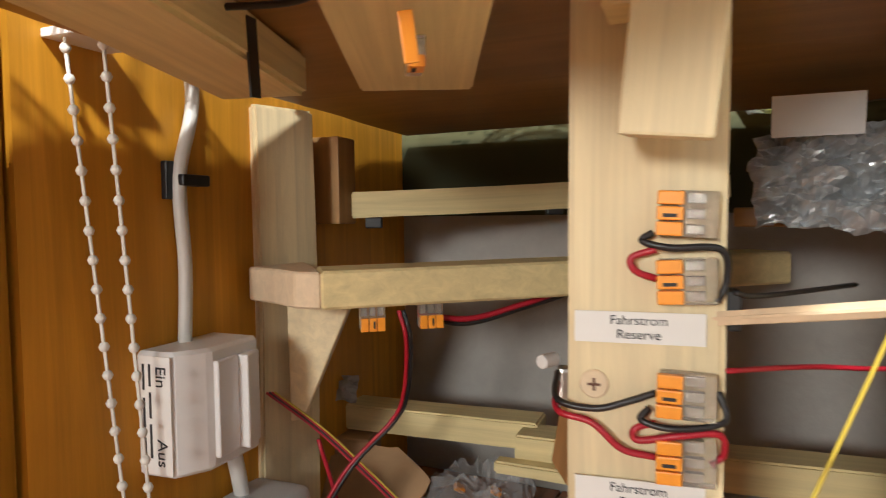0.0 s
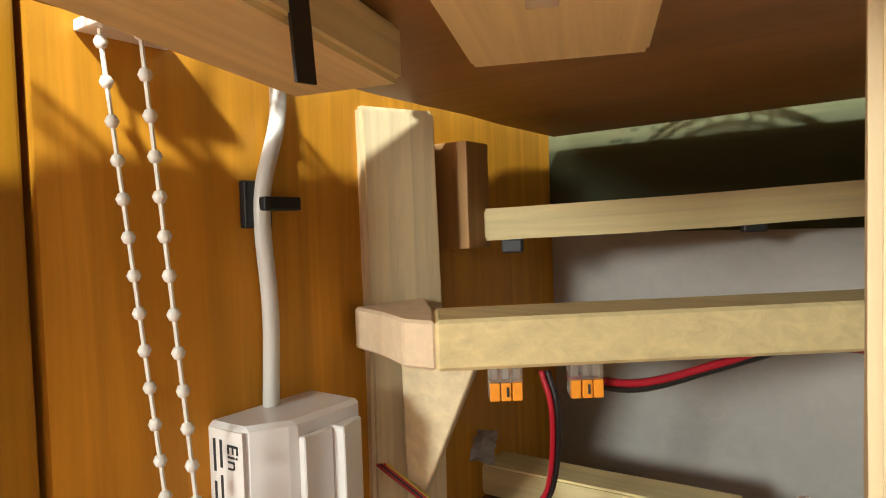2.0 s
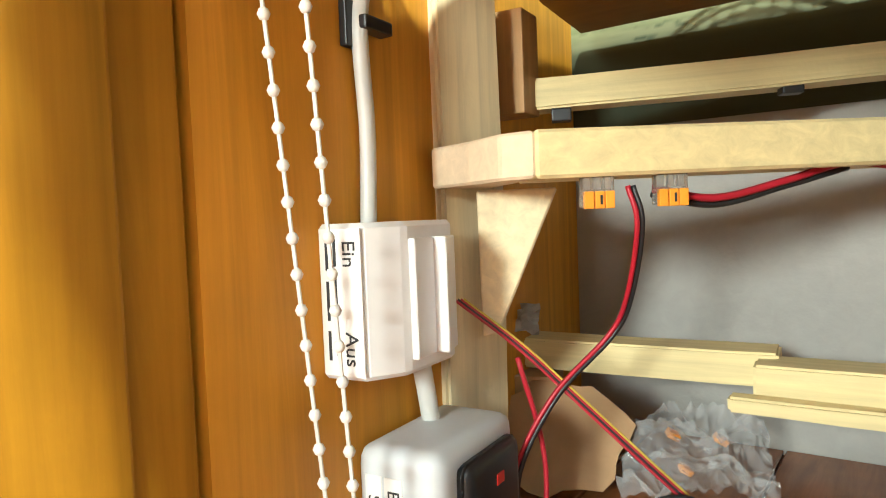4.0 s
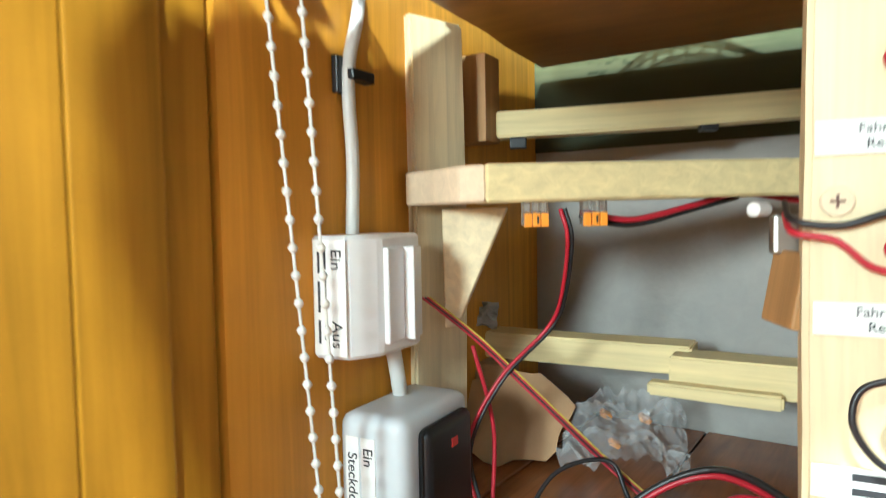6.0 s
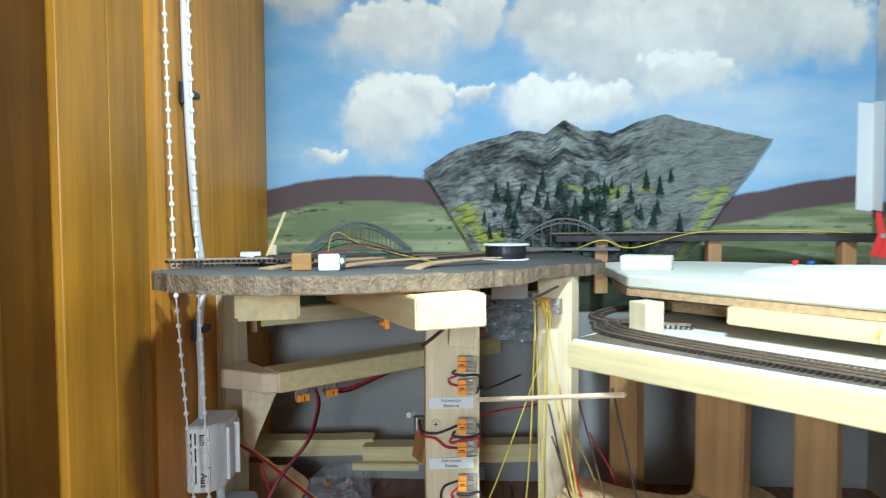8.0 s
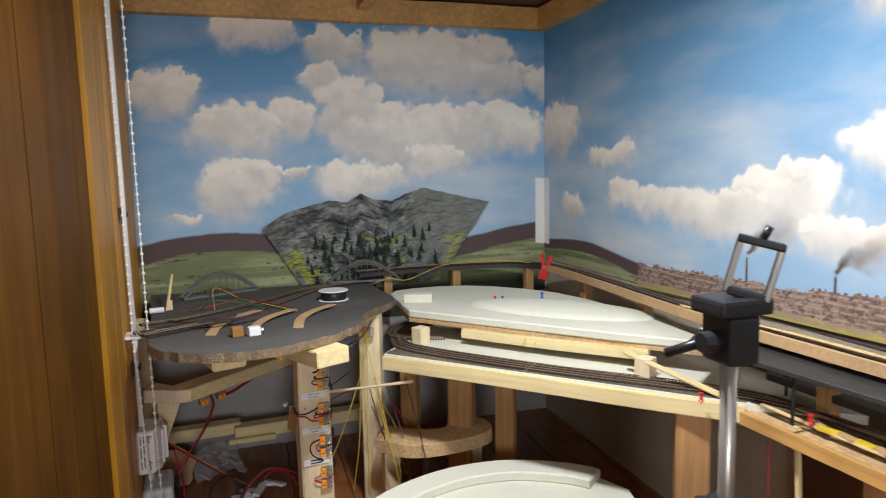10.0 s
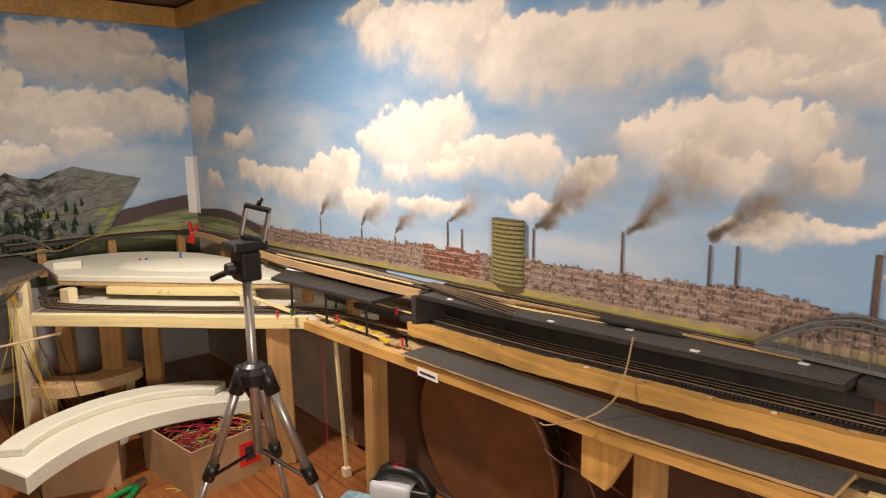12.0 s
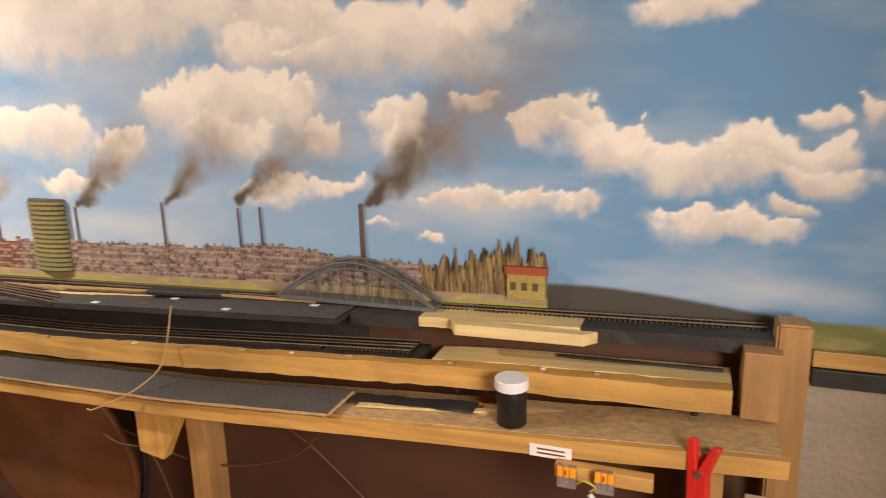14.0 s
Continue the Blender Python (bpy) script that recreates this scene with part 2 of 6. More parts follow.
def lathe(profile, sides=24):
    bm = bmesh.new()
    rings = [[bm.verts.new((r * math.cos(k * math.tau / sides), r * math.sin(k * math.tau / sides), z)) for k in range(sides)] for r, z in profile]
    for a, b in zip(rings, rings[1:]):
        for k in range(sides):
            bm.faces.new((a[k], a[(k + 1) % sides], b[(k + 1) % sides], b[k]))
    bm.faces.new(rings[0][::-1])
    bm.faces.new(rings[-1])
    return bm


def words(text, size, mat, parent, m, name="lettering"):
    """Flat letters in the built-in font, turned into a mesh, reading along x with y up."""
    cu = bpy.data.curves.new(name, "FONT")
    cu.body, cu.size, cu.align_x, cu.align_y, cu.extrude = text, size, "CENTER", "CENTER", 0.0001
    tmp = bpy.data.objects.new(name, cu)
    me = bpy.data.meshes.new_from_object(tmp)
    bpy.data.objects.remove(tmp)
    me.materials.clear()
    me.materials.append(mat)
    ob = new(name, me)
    ob.parent = parent
    ob.matrix_local = m
    return ob


def noise2(x, y, seed=0):
    """Smooth value noise for arrays."""
    tab = np.random.RandomState(seed).rand(64, 64)
    xi, yi = np.floor(x).astype(int), np.floor(y).astype(int)
    fx, fy = x - xi, y - yi
    fx, fy = fx * fx * (3 - 2 * fx), fy * fy * (3 - 2 * fy)
    g = lambda a, b: tab[a % 64, b % 64]
    return (g(xi, yi) * (1 - fx) + g(xi + 1, yi) * fx) * (1 - fy) + (g(xi, yi + 1) * (1 - fx) + g(xi + 1, yi + 1) * fx) * fy


def fbm(x, y, seed=0, octaves=5):
    s, a, t = 0, 1.0, 0
    for k in range(octaves):
        s = s + a * noise2(x * 2 ** k + 7.3 * k, y * 2 ** k + 3.1 * k, seed + k)
        t += a
        a *= 0.55
    return s / t


def mix(a, b, f):
    f = np.clip(f, 0, 1)[..., None]
    return a * (1 - f) + np.array(b) * f


def printed_sheet(name, s0, s1, z0, z1, step, place, picture, mat, **tags):
    """A sheet over s and z whose print is worked out by picture(s, z); place(s, z) gives its points."""
    ns, nz = int((s1 - s0) / step) + 1, int((z1 - z0) / step) + 1
    S, Z = np.meshgrid(np.linspace(s0, s1, ns), np.linspace(z0, z1, nz))
    col = picture(S, Z).reshape(-1, 3)
    verts = place(S, Z).reshape(-1, 3)
    i = np.arange(nz - 1)[:, None] * ns + np.arange(ns - 1)[None]
    faces = np.stack([i, i + 1, i + ns + 1, i + ns], -1).reshape(-1, 4)
    me = bpy.data.meshes.new(name)
    me.from_pydata(verts.tolist(), [], faces.tolist())
    att = me.color_attributes.new("print", "FLOAT_COLOR", "POINT")
    att.data.foreach_set("color", np.concatenate([col, np.ones((len(col), 1))], 1).ravel().astype(np.float32))
    me.materials.append(mat)
    return tagged(new(name, me), **tags)

# ---- the setting ----
FLOOR, TOP = -0.02, 0.835
X0, Y0 = -0.79, -2.45


def structure(name, bm, mat, label, category="wall", m=None):
    return thing(name, label, category, bm, mat, m, kind="structure")


floor = structure("floor", box(X0 - 0.1, 0.06, Y0, 0.05, FLOOR - 0.03, FLOOR - 0.004), BROWNWALL, "reddish brown wooden plank floor, glossy and littered", "floor")
structure("wall_north", box(X0 - 0.1, 0.06, 0.0, 0.05, FLOOR - 0.02, TOP + 0.04), PLASTER, "pale grey plastered wall behind the wallpaper")
wall_east = structure("wall_east", box(0.0, 0.06, Y0, -0.0005, FLOOR - 0.02, TOP + 0.04), WOODCHIP, "cream woodchip-papered wall below the printed sky")
# added out of view on the open side; its dark colour holds bounce light down
structure("wall_south_unseen", box(X0 - 0.1, 0.06, Y0 - 0.05, Y0, FLOOR - 0.02, TOP + 0.04), BROWNWALL, "unseen plain wall added to close the place, dark brown against bounce light")
structure("ceiling", box(X0 - 0.1, 0.06, Y0 - 0.05, 0.05, TOP, TOP + 0.04), CEILBOARD, "dark brown wooden ceiling board", "ceiling")
wall_west = structure("wall_west", box(X0 - 0.10, X0 - 0.056, Y0, 0.0, FLOOR - 0.02, TOP + 0.01), VENEER, "varnished golden-brown wooden panel wall")
# panel boards of the wooden wall: a step at the door casing, a dark groove beside it
part("panel", prism([(-0.7755, -0.374), (-0.8060, -0.0005), (-0.845, -0.0005), (-0.845, -0.374)], FLOOR, TOP), VENEER, wall_west, "smooth orange-brown veneer panel")
# boards south of y = -0.4975 have their shade painted in
for y0, y1, dx, mat in ((-0.401, -0.377, 0.001, VARNISH), (-0.440, -0.4025, 0.010, VARNISH), (-0.496, -0.4405, 0.0095, VARNISH), (-0.700, -0.4975, 0.002, SHADED_VARNISH),
                        (-0.705, -0.960, 0.003, SHADED_VARNISH), (-0.965, -1.20, 0.003, SHADED_VARNISH), (-1.205, -1.45, 0.003, SHADED_VARNISH), (-1.455, -1.70, 0.003, SHADED_VARNISH), (-1.705, -1.95, 0.003, SHADED_VARNISH), (-1.955, Y0, 0.003, SHADED_VARNISH)):
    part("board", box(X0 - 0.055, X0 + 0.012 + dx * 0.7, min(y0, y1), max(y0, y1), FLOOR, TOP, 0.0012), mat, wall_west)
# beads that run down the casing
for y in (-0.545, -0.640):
    part("moulding", box(X0 + 0.010, X0 + 0.0145, y - 0.002, y + 0.002, FLOOR, TOP, 0.0015), SHADED_VARNISH, wall_west)

# ceiling battens
for name, a, b, w, h in (("trim_north", (-0.805, -0.013, 0.810), (-0.027, -0.013, 0.810), 0.026, 0.042), ("trim_east", (-0.013, -0.0, 0.810), (-0.013, Y0, 0.810), 0.026, 0.042),
                         ("trim_cross", (-0.385, -0.026, 0.822), (-0.385, Y0, 0.822), 0.022, 0.026)):
    d = Vector(b) - Vector(a)
    structure(name, beam(d.length, w, h, 0.001), OLD_PINE_Y, "orange-brown pine batten along the top of the wall", "trim", along(a, b))

# ---- printed sky wallpaper ----
# clouds: place along the wall, height, half width, half height
SKY_NORTH = ((-0.230, 0.728, 0.160, 0.058), (-0.104, 0.697, 0.079, 0.036), (-0.404, 0.622, 0.073, 0.070), (-0.308, 0.579, 0.143, 0.058), (-0.159, 0.599, 0.116, 0.048), (-0.237, 0.533, 0.074, 0.029), (-0.393, 0.496, 0.097, 0.034), (-0.621, 0.596, 0.099, 0.038), (-0.524, 0.615, 0.047, 0.031), (-0.749, 0.660, 0.067, 0.038), (-0.633, 0.489, 0.074, 0.049), (-0.597, 0.513, 0.051, 0.028), (-0.525, 0.507, 0.030, 0.014), (-0.456, 0.687, 0.041, 0.030), (-0.436, 0.751, 0.065, 0.033), (-0.590, 0.775, 0.079, 0.025), (-0.053, 0.593, 0.054, 0.037), (0.004, 0.681, 0.034, 0.030), (-0.720, 0.434, 0.024, 0.009))
SKY_EAST_A = ((0.064, 0.590, 0.090, 0.042), (0.261, 0.530, 0.082, 0.019), (0.127, 0.435, 0.047, 0.021), (0.423, 0.457, 0.148, 0.022), (0.307, 0.464, 0.055, 0.021), (0.547, 0.451, 0.128, 0.032), (0.652, 0.470, 0.084, 0.041), (0.672, 0.500, 0.050, 0.019), (0.873, 0.532, 0.105, 0.047), (0.943, 0.559, 0.057, 0.029), (0.801, 0.524, 0.072, 0.029), (1.016, 0.513, 0.097, 0.021), (1.096, 0.510, 0.060, 0.023), (0.829, 0.485, 0.040, 0.017), (0.936, 0.492, 0.074, 0.015), (0.838, 0.689, 0.097, 0.033), (0.963, 0.666, 0.115, 0.048), (1.085, 0.632, 0.122, 0.039), (1.201, 0.632, 0.112, 0.039), (1.294, 0.633, 0.098, 0.030), (0.751, 0.721, 0.062, 0.016))
SKY_EAST_B = ((1.373, 0.584, 0.045, 0.021), (1.424, 0.603, 0.053, 0.039), (1.376, 0.623, 0.075, 0.030), (1.299, 0.529, 0.062, 0.029), (1.336, 0.502, 0.057, 0.021), (1.372, 0.534, 0.073, 0.025), (1.420, 0.529, 0.023, 0.025), (1.449, 0.500, 0.023, 0.015), (1.254, 0.533, 0.032, 0.017), (1.408, 0.449, 0.029, 0.014), (1.373, 0.439, 0.031, 0.009), (0.749, 0.430, 0.082, 0.021), (0.909, 0.430, 0.078, 0.013), (1.115, 0.454, 0.054, 0.011), (1.190, 0.492, 0.039, 0.018))
SKY_EAST_C = ((1.524, 0.522, 0.025, 0.008), (1.531, 0.506, 0.021, 0.016), (1.599, 0.533, 0.020, 0.006), (1.682, 0.510, 0.032, 0.012), (1.654, 0.503, 0.020, 0.009), (1.706, 0.492, 0.037, 0.013), (1.746, 0.483, 0.030, 0.010), (1.776, 0.476, 0.037, 0.014), (1.813, 0.481, 0.028, 0.016), (1.848, 0.481, 0.034, 0.013), (1.881, 0.487, 0.012, 0.010), (1.864, 0.466, 0.030, 0.007), (1.822, 0.469, 0.023, 0.011), (1.792, 0.427, 0.034, 0.010), (1.774, 0.434, 0.020, 0.006), (1.829, 0.421, 0.024, 0.008), (1.853, 0.439, 0.015, 0.005))
SKY_EAST_D = ((1.693, 0.447, 0.017, 0.009), (1.674, 0.444, 0.014, 0.005), (1.603, 0.444, 0.069, 0.008), (1.547, 0.407, 0.013, 0.004), (1.506, 0.411, 0.015, 0.004), (1.466, 0.449, 0.037, 0.007), (1.900, 0.525, 0.012, 0.010), (1.867, 0.514, 0.016, 0.006), (1.778, 0.593, 0.040, 0.010), (1.499, 0.587, 0.141, 0.027), (1.605, 0.595, 0.045, 0.014), (1.445, 0.574, 0.060, 0.015))
CHIMNEYS = ((0.601, 0.388, 1), (0.734, 0.382, 1), (0.827, 0.378, 1), (0.952, 0.412, 1), (0.982, 0.404, 0), (1.113, 0.418, 1), (1.241, 0.427, 1), (1.341, 0.424, 1), (1.368, 0.426, 0), (1.484, 0.433, 1))


def sky(s, z, clouds, seed, deep=0.0):
    t = np.clip((z - 0.33) / 0.45, 0, 1)
    col = mix(np.broadcast_to(np.array((0.37, 0.52, 0.69)), s.shape + (3,)), (0.12, 0.31, 0.58), t ** 0.9)
    col = mix(col, (0.13, 0.30, 0.52), deep + 0 * s)
    col = mix(col, (0.62, 0.66, 0.69), 0.75 * np.clip(fbm(s * 5, z * 16, seed + 40) - 0.42, 0, 1) * 3.2 * (1 - t * 0.65))
    ws = s + 0.040 * (fbm(s * 22, z * 22, seed) - 0.5) + 0.016 * (fbm(s * 70, z * 70, seed + 2) - 0.5)
    wz = z + 0.040 * (fbm(s * 22, z * 22, seed + 9) - 0.5) + 0.016 * (fbm(s * 70, z * 70, seed + 7) - 0.5)
    best, lit = np.full(s.shape, -1.0), np.zeros(s.shape)
    base, rnd = np.full(s.shape, -1.0), random.Random(seed)
    line_s, line_z = s[0], z[:, 0]
    for cs, cz, rs, rz in clouds:
        puffs = [(cs, cz, rs * 0.97, rz * 0.97, 0.0)]
        for k in range(int(min(16, max(6, 6 * rs / rz)))):
            a = rnd.uniform(-0.82, 0.82)
            b = math.sqrt(1 - a * a) * rnd.uniform(0.35, 0.80)
            r = rz * rnd.uniform(0.22, 0.40)
            puffs.append((cs + a * rs, cz + b * rz, r * rnd.uniform(1.0, 1.4), r, 0.25))
        for ps, pz, ra, rb, crown in puffs:
            i0, i1 = np.searchsorted(line_s, (ps - ra * 1.8 - 0.02, ps + ra * 1.8 + 0.02))
            j0, j1 = np.searchsorted(line_z, (pz - rb * 1.8 - 0.02, pz + rb * 1.8 + 0.02))
            w = (slice(j0, j1), slice(i0, i1))
            dz = (wz[w] - pz) / rb
            d = 1 - np.hypot((ws[w] - ps) / ra, np.where(dz < 0, dz * 0.72, dz))
            up = np.clip(0.55 + crown + 0.30 * dz, 0, 1)
            k = np.clip((d - best[w]) * 1.6 + 0.5, 0, 1)
            lit[w] = lit[w] * (1 - k) + up * k
            best[w] = np.maximum(best[w], d)
    fine = fbm(s * 45, z * 45, seed + 3, 6)
    edge = 1.5 + 2.0 * np.clip(lit * 1.6 - 0.5, 0, 1)
    col = mix(col, (0.50, 0.58, 0.66), np.clip(best + 0.40 + (fine - 0.5) * 0.7, 0, 0.40))
    cover = np.clip((best + (fine - 0.5) * 0.55) * edge + 0.38, 0, 1)
    cover = cover * cover * (3 - 2 * cover) * (0.72 + 0.28 * np.clip(lit * 1.6, 0, 1))
    tone = lit * 1.15 + (fbm(s * 16, z * 20, seed + 12) - 0.5) * 0.9 + (fine - 0.5) * 0.3
    white = mix(np.broadcast_to(np.array((0.52, 0.49, 0.46)), s.shape + (3,)), (0.90, 0.85, 0.76), tone + 0.12)
    return col * (1 - cover[..., None]) + white * cover[..., None]


def hills(col, s, z, ridge, seed, field=0.035):
    f = fbm(s * 7, z * 110, seed)
    col = mix(col, (0.095, 0.062, 0.062), (ridge - z) * 330 + 0.5)
    meadow = mix(np.broadcast_to(np.array((0.17, 0.20, 0.085)), s.shape + (3,)), (0.35, 0.36, 0.19), (f - 0.42) * 4)
    meadow = mix(meadow, (0.04, 0.06, 0.025), (fbm(s * 40, z * 260, seed + 5) - 0.68) * 9)
    return mix2(col, meadow, (ridge - field - z - (f - 0.5) * 0.012) * 300 + 0.5)


def mix2(a, b, f):
    f = np.clip(f, 0, 1)[..., None]
    return a * (1 - f) + b * f


def picture_north(s, z):
    col = sky(s, z, SKY_NORTH, 11)
    ridge = 0.377 + 0.022 * np.sin(s * 9 + 1.2) + 0.010 * (fbm(s * 12, s * 0, 5) - 0.5)
    col = hills(col, s, z, ridge, 21)
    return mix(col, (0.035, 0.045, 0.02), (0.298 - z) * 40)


def picture_east(s, z):
    col = sky(s, z, SKY_EAST_A + SKY_EAST_B + tuple((a, b, c * 1.12, d * 1.22) for a, b, c, d in SKY_EAST_C) + SKY_EAST_D, 31, 0.85 * np.clip((s - 1.35) / 0.4, 0, 1))
    for cs, cz, smoke in CHIMNEYS:
        if smoke:
            u, v = (s - cs), (z - cz)
            size = 0.60 + 0.45 * (cs > 1.05) + 0.75 * (cs > 1.45)
            a = (u * 0.80 + v * 0.60) / size
            b = (-u * 0.60 + v * 0.80 + 0.030 * (fbm(s * 32, z * 32, 77) - 0.5)) / size
            w = 0.0036 + 0.42 * np.maximum(a, 0) ** 1.05
            f = np.clip(1 - np.abs(b) / np.maximum(w, 1e-4), 0, 1) * np.clip(a * 300, 0, 1) * np.clip(1 - a / 0.17, 0, 1) ** 1.1
            f = f * (0.35 + 1.3 * fbm(s * 60, z * 60, 71))
            col = mix(col, (0.30, 0.245, 0.19), f * 1.5)
            col = mix(col, (0.085, 0.068, 0.052), f * 1.5 * np.clip(1.15 - a / 0.07, 0, 1))
    near = 0.352 + 0.016 * np.exp(-((s - 0.17) / 0.16) ** 2) - 0.05 * np.clip(s - 0.2, 0, 1)
    col = np.where((s < 0.8)[..., None], hills(col, s, z, near, 51, 0.02), col)
    far = 0.362 - 0.045 * np.clip((s - 1.70), 0, 1) + 0.006 * np.sin((s - 1.6) * 14)
    col = mix(col, (0.075, 0.066, 0.055), np.where(s > 1.6, (far - z) * 330 + 0.5, 0))
    green = mix(np.broadcast_to(np.array((0.16, 0.18, 0.05)), s.shape + (3,)), (0.30, 0.26, 0.10), (fbm(s * 40, z * 160, 61) - 0.4) * 3)
    return mix2(col, green, np.clip((s - 1.85) * 200, 0, 1) * np.clip((0.352 - z) * 330 + 0.5, 0, 1))


def on_north(s, z):
    return np.stack([s, np.full_like(s, -0.002), z], -1)


def on_east(s, z):
    return np.stack([np.full_like(s, -0.002), -s, z], -1)


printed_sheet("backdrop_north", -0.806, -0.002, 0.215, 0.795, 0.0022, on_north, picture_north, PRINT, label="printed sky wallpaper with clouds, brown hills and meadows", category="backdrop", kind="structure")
printed_sheet("backdrop_east", 0.002, 2.40, 0.315, 0.795, 0.0018, on_east, picture_east, PRINT, label="printed sky wallpaper with clouds and factory smoke", category="backdrop", kind="structure")
structure("trim_wallpaper_edge", box(-0.012, -0.0005, Y0, -1.875, 0.302, 0.3165, 0.001), DARKDECK, "dark strip under the wallpaper's lower edge", "trim")
structure("trim_wood_strip", box(-0.009, -0.0025, Y0, -1.875, 0.317, 0.3305, 0.001), OLD_PINE_Y, "orange-brown wooden strip along the wallpaper's lower edge", "trim")

# white strip folded into the corner
strip = bmesh.new()
pts = ((-0.024, -0.0035), (-0.0045, -0.0045), (-0.0035, -0.024))
for (xa, ya), (xb, yb) in zip(pts, pts[1:]):
    vs = [strip.verts.new((x, y, z)) for x, y, z in ((xa, ya, 0.350), (xb, yb, 0.347), (xb, yb, 0.486), (xa, ya, 0.489))]
    strip.faces.new(vs)
bmesh.ops.remove_doubles(strip, verts=strip.verts, dist=0.0001)
bmesh.ops.solidify(strip, geom=strip.faces[:], thickness=0.001)
thing("corner_strip", "bare white paper strip folded into the wall corner", "paper strip", strip, PAPER)


# mountain board with a crumpled rock face
def mountain_place(u, v):
    left, right = -0.513 - 0.075 * v, -0.243 + 0.111 * v
    x = left + (right - left) * u
    top = np.interp(u, (0, 0.10, 0.20, 0.28, 0.35, 0.405, 0.46, 0.54, 0.62, 0.69, 0.80, 1.0), (0.407, 0.434, 0.446, 0.455, 0.450, 0.467, 0.455, 0.450, 0.466, 0.474, 0.462, 0.441)) + 0.003 * (fbm(u * 40, u * 0, 84) - 0.5)
    z = 0.285 + (top - 0.285) * v
    ridge = np.abs(fbm(u * 9, v * 7, 81) - 0.5) * 2
    mid = np.exp(-((u - 0.44) / 0.26) ** 2)
    y = -0.006 - mid * 0.022 * (1 - v * 0.7) - (0.004 + 0.018 * mid) * (1 - ridge) ** 2 - 0.006 * fbm(u * 40, v * 34, 83)
    return np.stack([x, y, z], -1)


def mountain_picture(u, v):
    crag = fbm(u * 22 + 2 * v, v * 12, 85)
    fine = fbm(u * 60, v * 50, 86)
    col = mix(np.broadcast_to(np.array((0.055, 0.060, 0.055)), u.shape + (3,)), (0.30, 0.315, 0.29), (crag - 0.36) * 2.4 + (fine - 0.5) * 1.0)
    side = np.clip((np.abs(u - 0.44) - 0.34) * 6, 0, 1)
    col = mix(col, (0.19, 0.20, 0.175), np.maximum(side * 0.6, 0.8 * np.clip((u - 0.60) * 12, 0, 1) * np.clip(v * 4 - 0.6, 0, 1)))
    moss = np.clip((fbm(u * 9, v * 9, 88) - 0.60) * 8, 0, 1) * (v < 0.55) + np.clip(1 - np.abs(u - 0.96) / 0.03, 0, 1) * (v < 0.6) + np.clip(1 - np.abs(u - 0.06) / 0.04, 0, 1) * (v < 0.55)
    return mix(col, (0.32, 0.34, 0.03), moss * 0.8)


mountain = printed_sheet("mountain_board", 0, 1, 0, 1, 0.007, mountain_place, mountain_picture, CARDPRINT, label="model mountain backdrop of grey crumpled rock with small firs", category="model mountain")
rnd = random.Random(5)
FIR = material("fir_needles", (0.012, 0.035, 0.018), 0.9, grain=(400, 400, 400), spread=0.4)


def fir(height):
    bm = bmesh.new()
    for k in range(4):
        z0, r = height * (0.12 + 0.22 * k), height * (0.26 - 0.055 * k)
        n = 9
        tip = bm.verts.new((0, 0, z0 + height * 0.34))
        ring = [bm.verts.new((r * rnd.uniform(0.6, 1.1) * math.cos(a * math.tau / n), r * rnd.uniform(0.6, 1.1) * math.sin(a * math.tau / n), z0 - height * rnd.uniform(0, 0.08))) for a in range(n)]
        for a in range(n):
            bm.faces.new((ring[a], ring[(a + 1) % n], tip))
    return bm


fir_mesh = [mesh_of(fir(h), "fir", FIR) for h in (0.022, 0.016, 0.026)]
for k in range(95):
    u, v = min(0.92, max(0.10, rnd.gauss(0.46, 0.20))), rnd.uniform(0.02, 0.62) ** 1.1
    p = mountain_place(np.array(u), np.array(v))
    f = new("fir", fir_mesh[k % 3])
    f.parent = mountain
    f.matrix_local = pose(p[0], p[1] - 0.002, p[2] - 0.003, 0, 0, rnd.uniform(0, 360))


# factory strip along the east wall, printed card cut to its roofline
def rise(s):
    """The layout climbs a little along the east wall."""
    return 0.026 * (s - 1.07)


def roof(s):
    k = np.floor(s / 0.024 + 0.35 * np.sin(s * 17)).astype(int)
    h = 0.033 + 0.007 * np.random.RandomState(3).rand(200)[k % 200] + 0.003 * (fbm(s * 240, s * 0 + 2, 89) > 0.55)
    h = h - 0.010 * np.clip((s - 1.40) * 12, 0, 1) - 0.008 * np.clip((0.86 - s) * 6, 0, 1)
    h = np.where((s > 0.90) & (s < 1.02), 0.040 - 0.006 * (np.abs((s * 16) % 1 - 0.5) > 0.3), h)
    trees = 0.012 + 0.055 * fbm(s * 260, s * 0 + 1, 91) * np.clip((s - 1.52) * 14, 0.45, 1) * np.where(np.abs(s - 1.588) < 0.006, 0.5, 1.0)
    return np.where(s > 1.545, trees, h)


def strip_place(s, v):
    return np.stack([np.full_like(s, -0.006), -s, 0.330 + rise(s) + v * (roof(s) + 0.010)], -1)


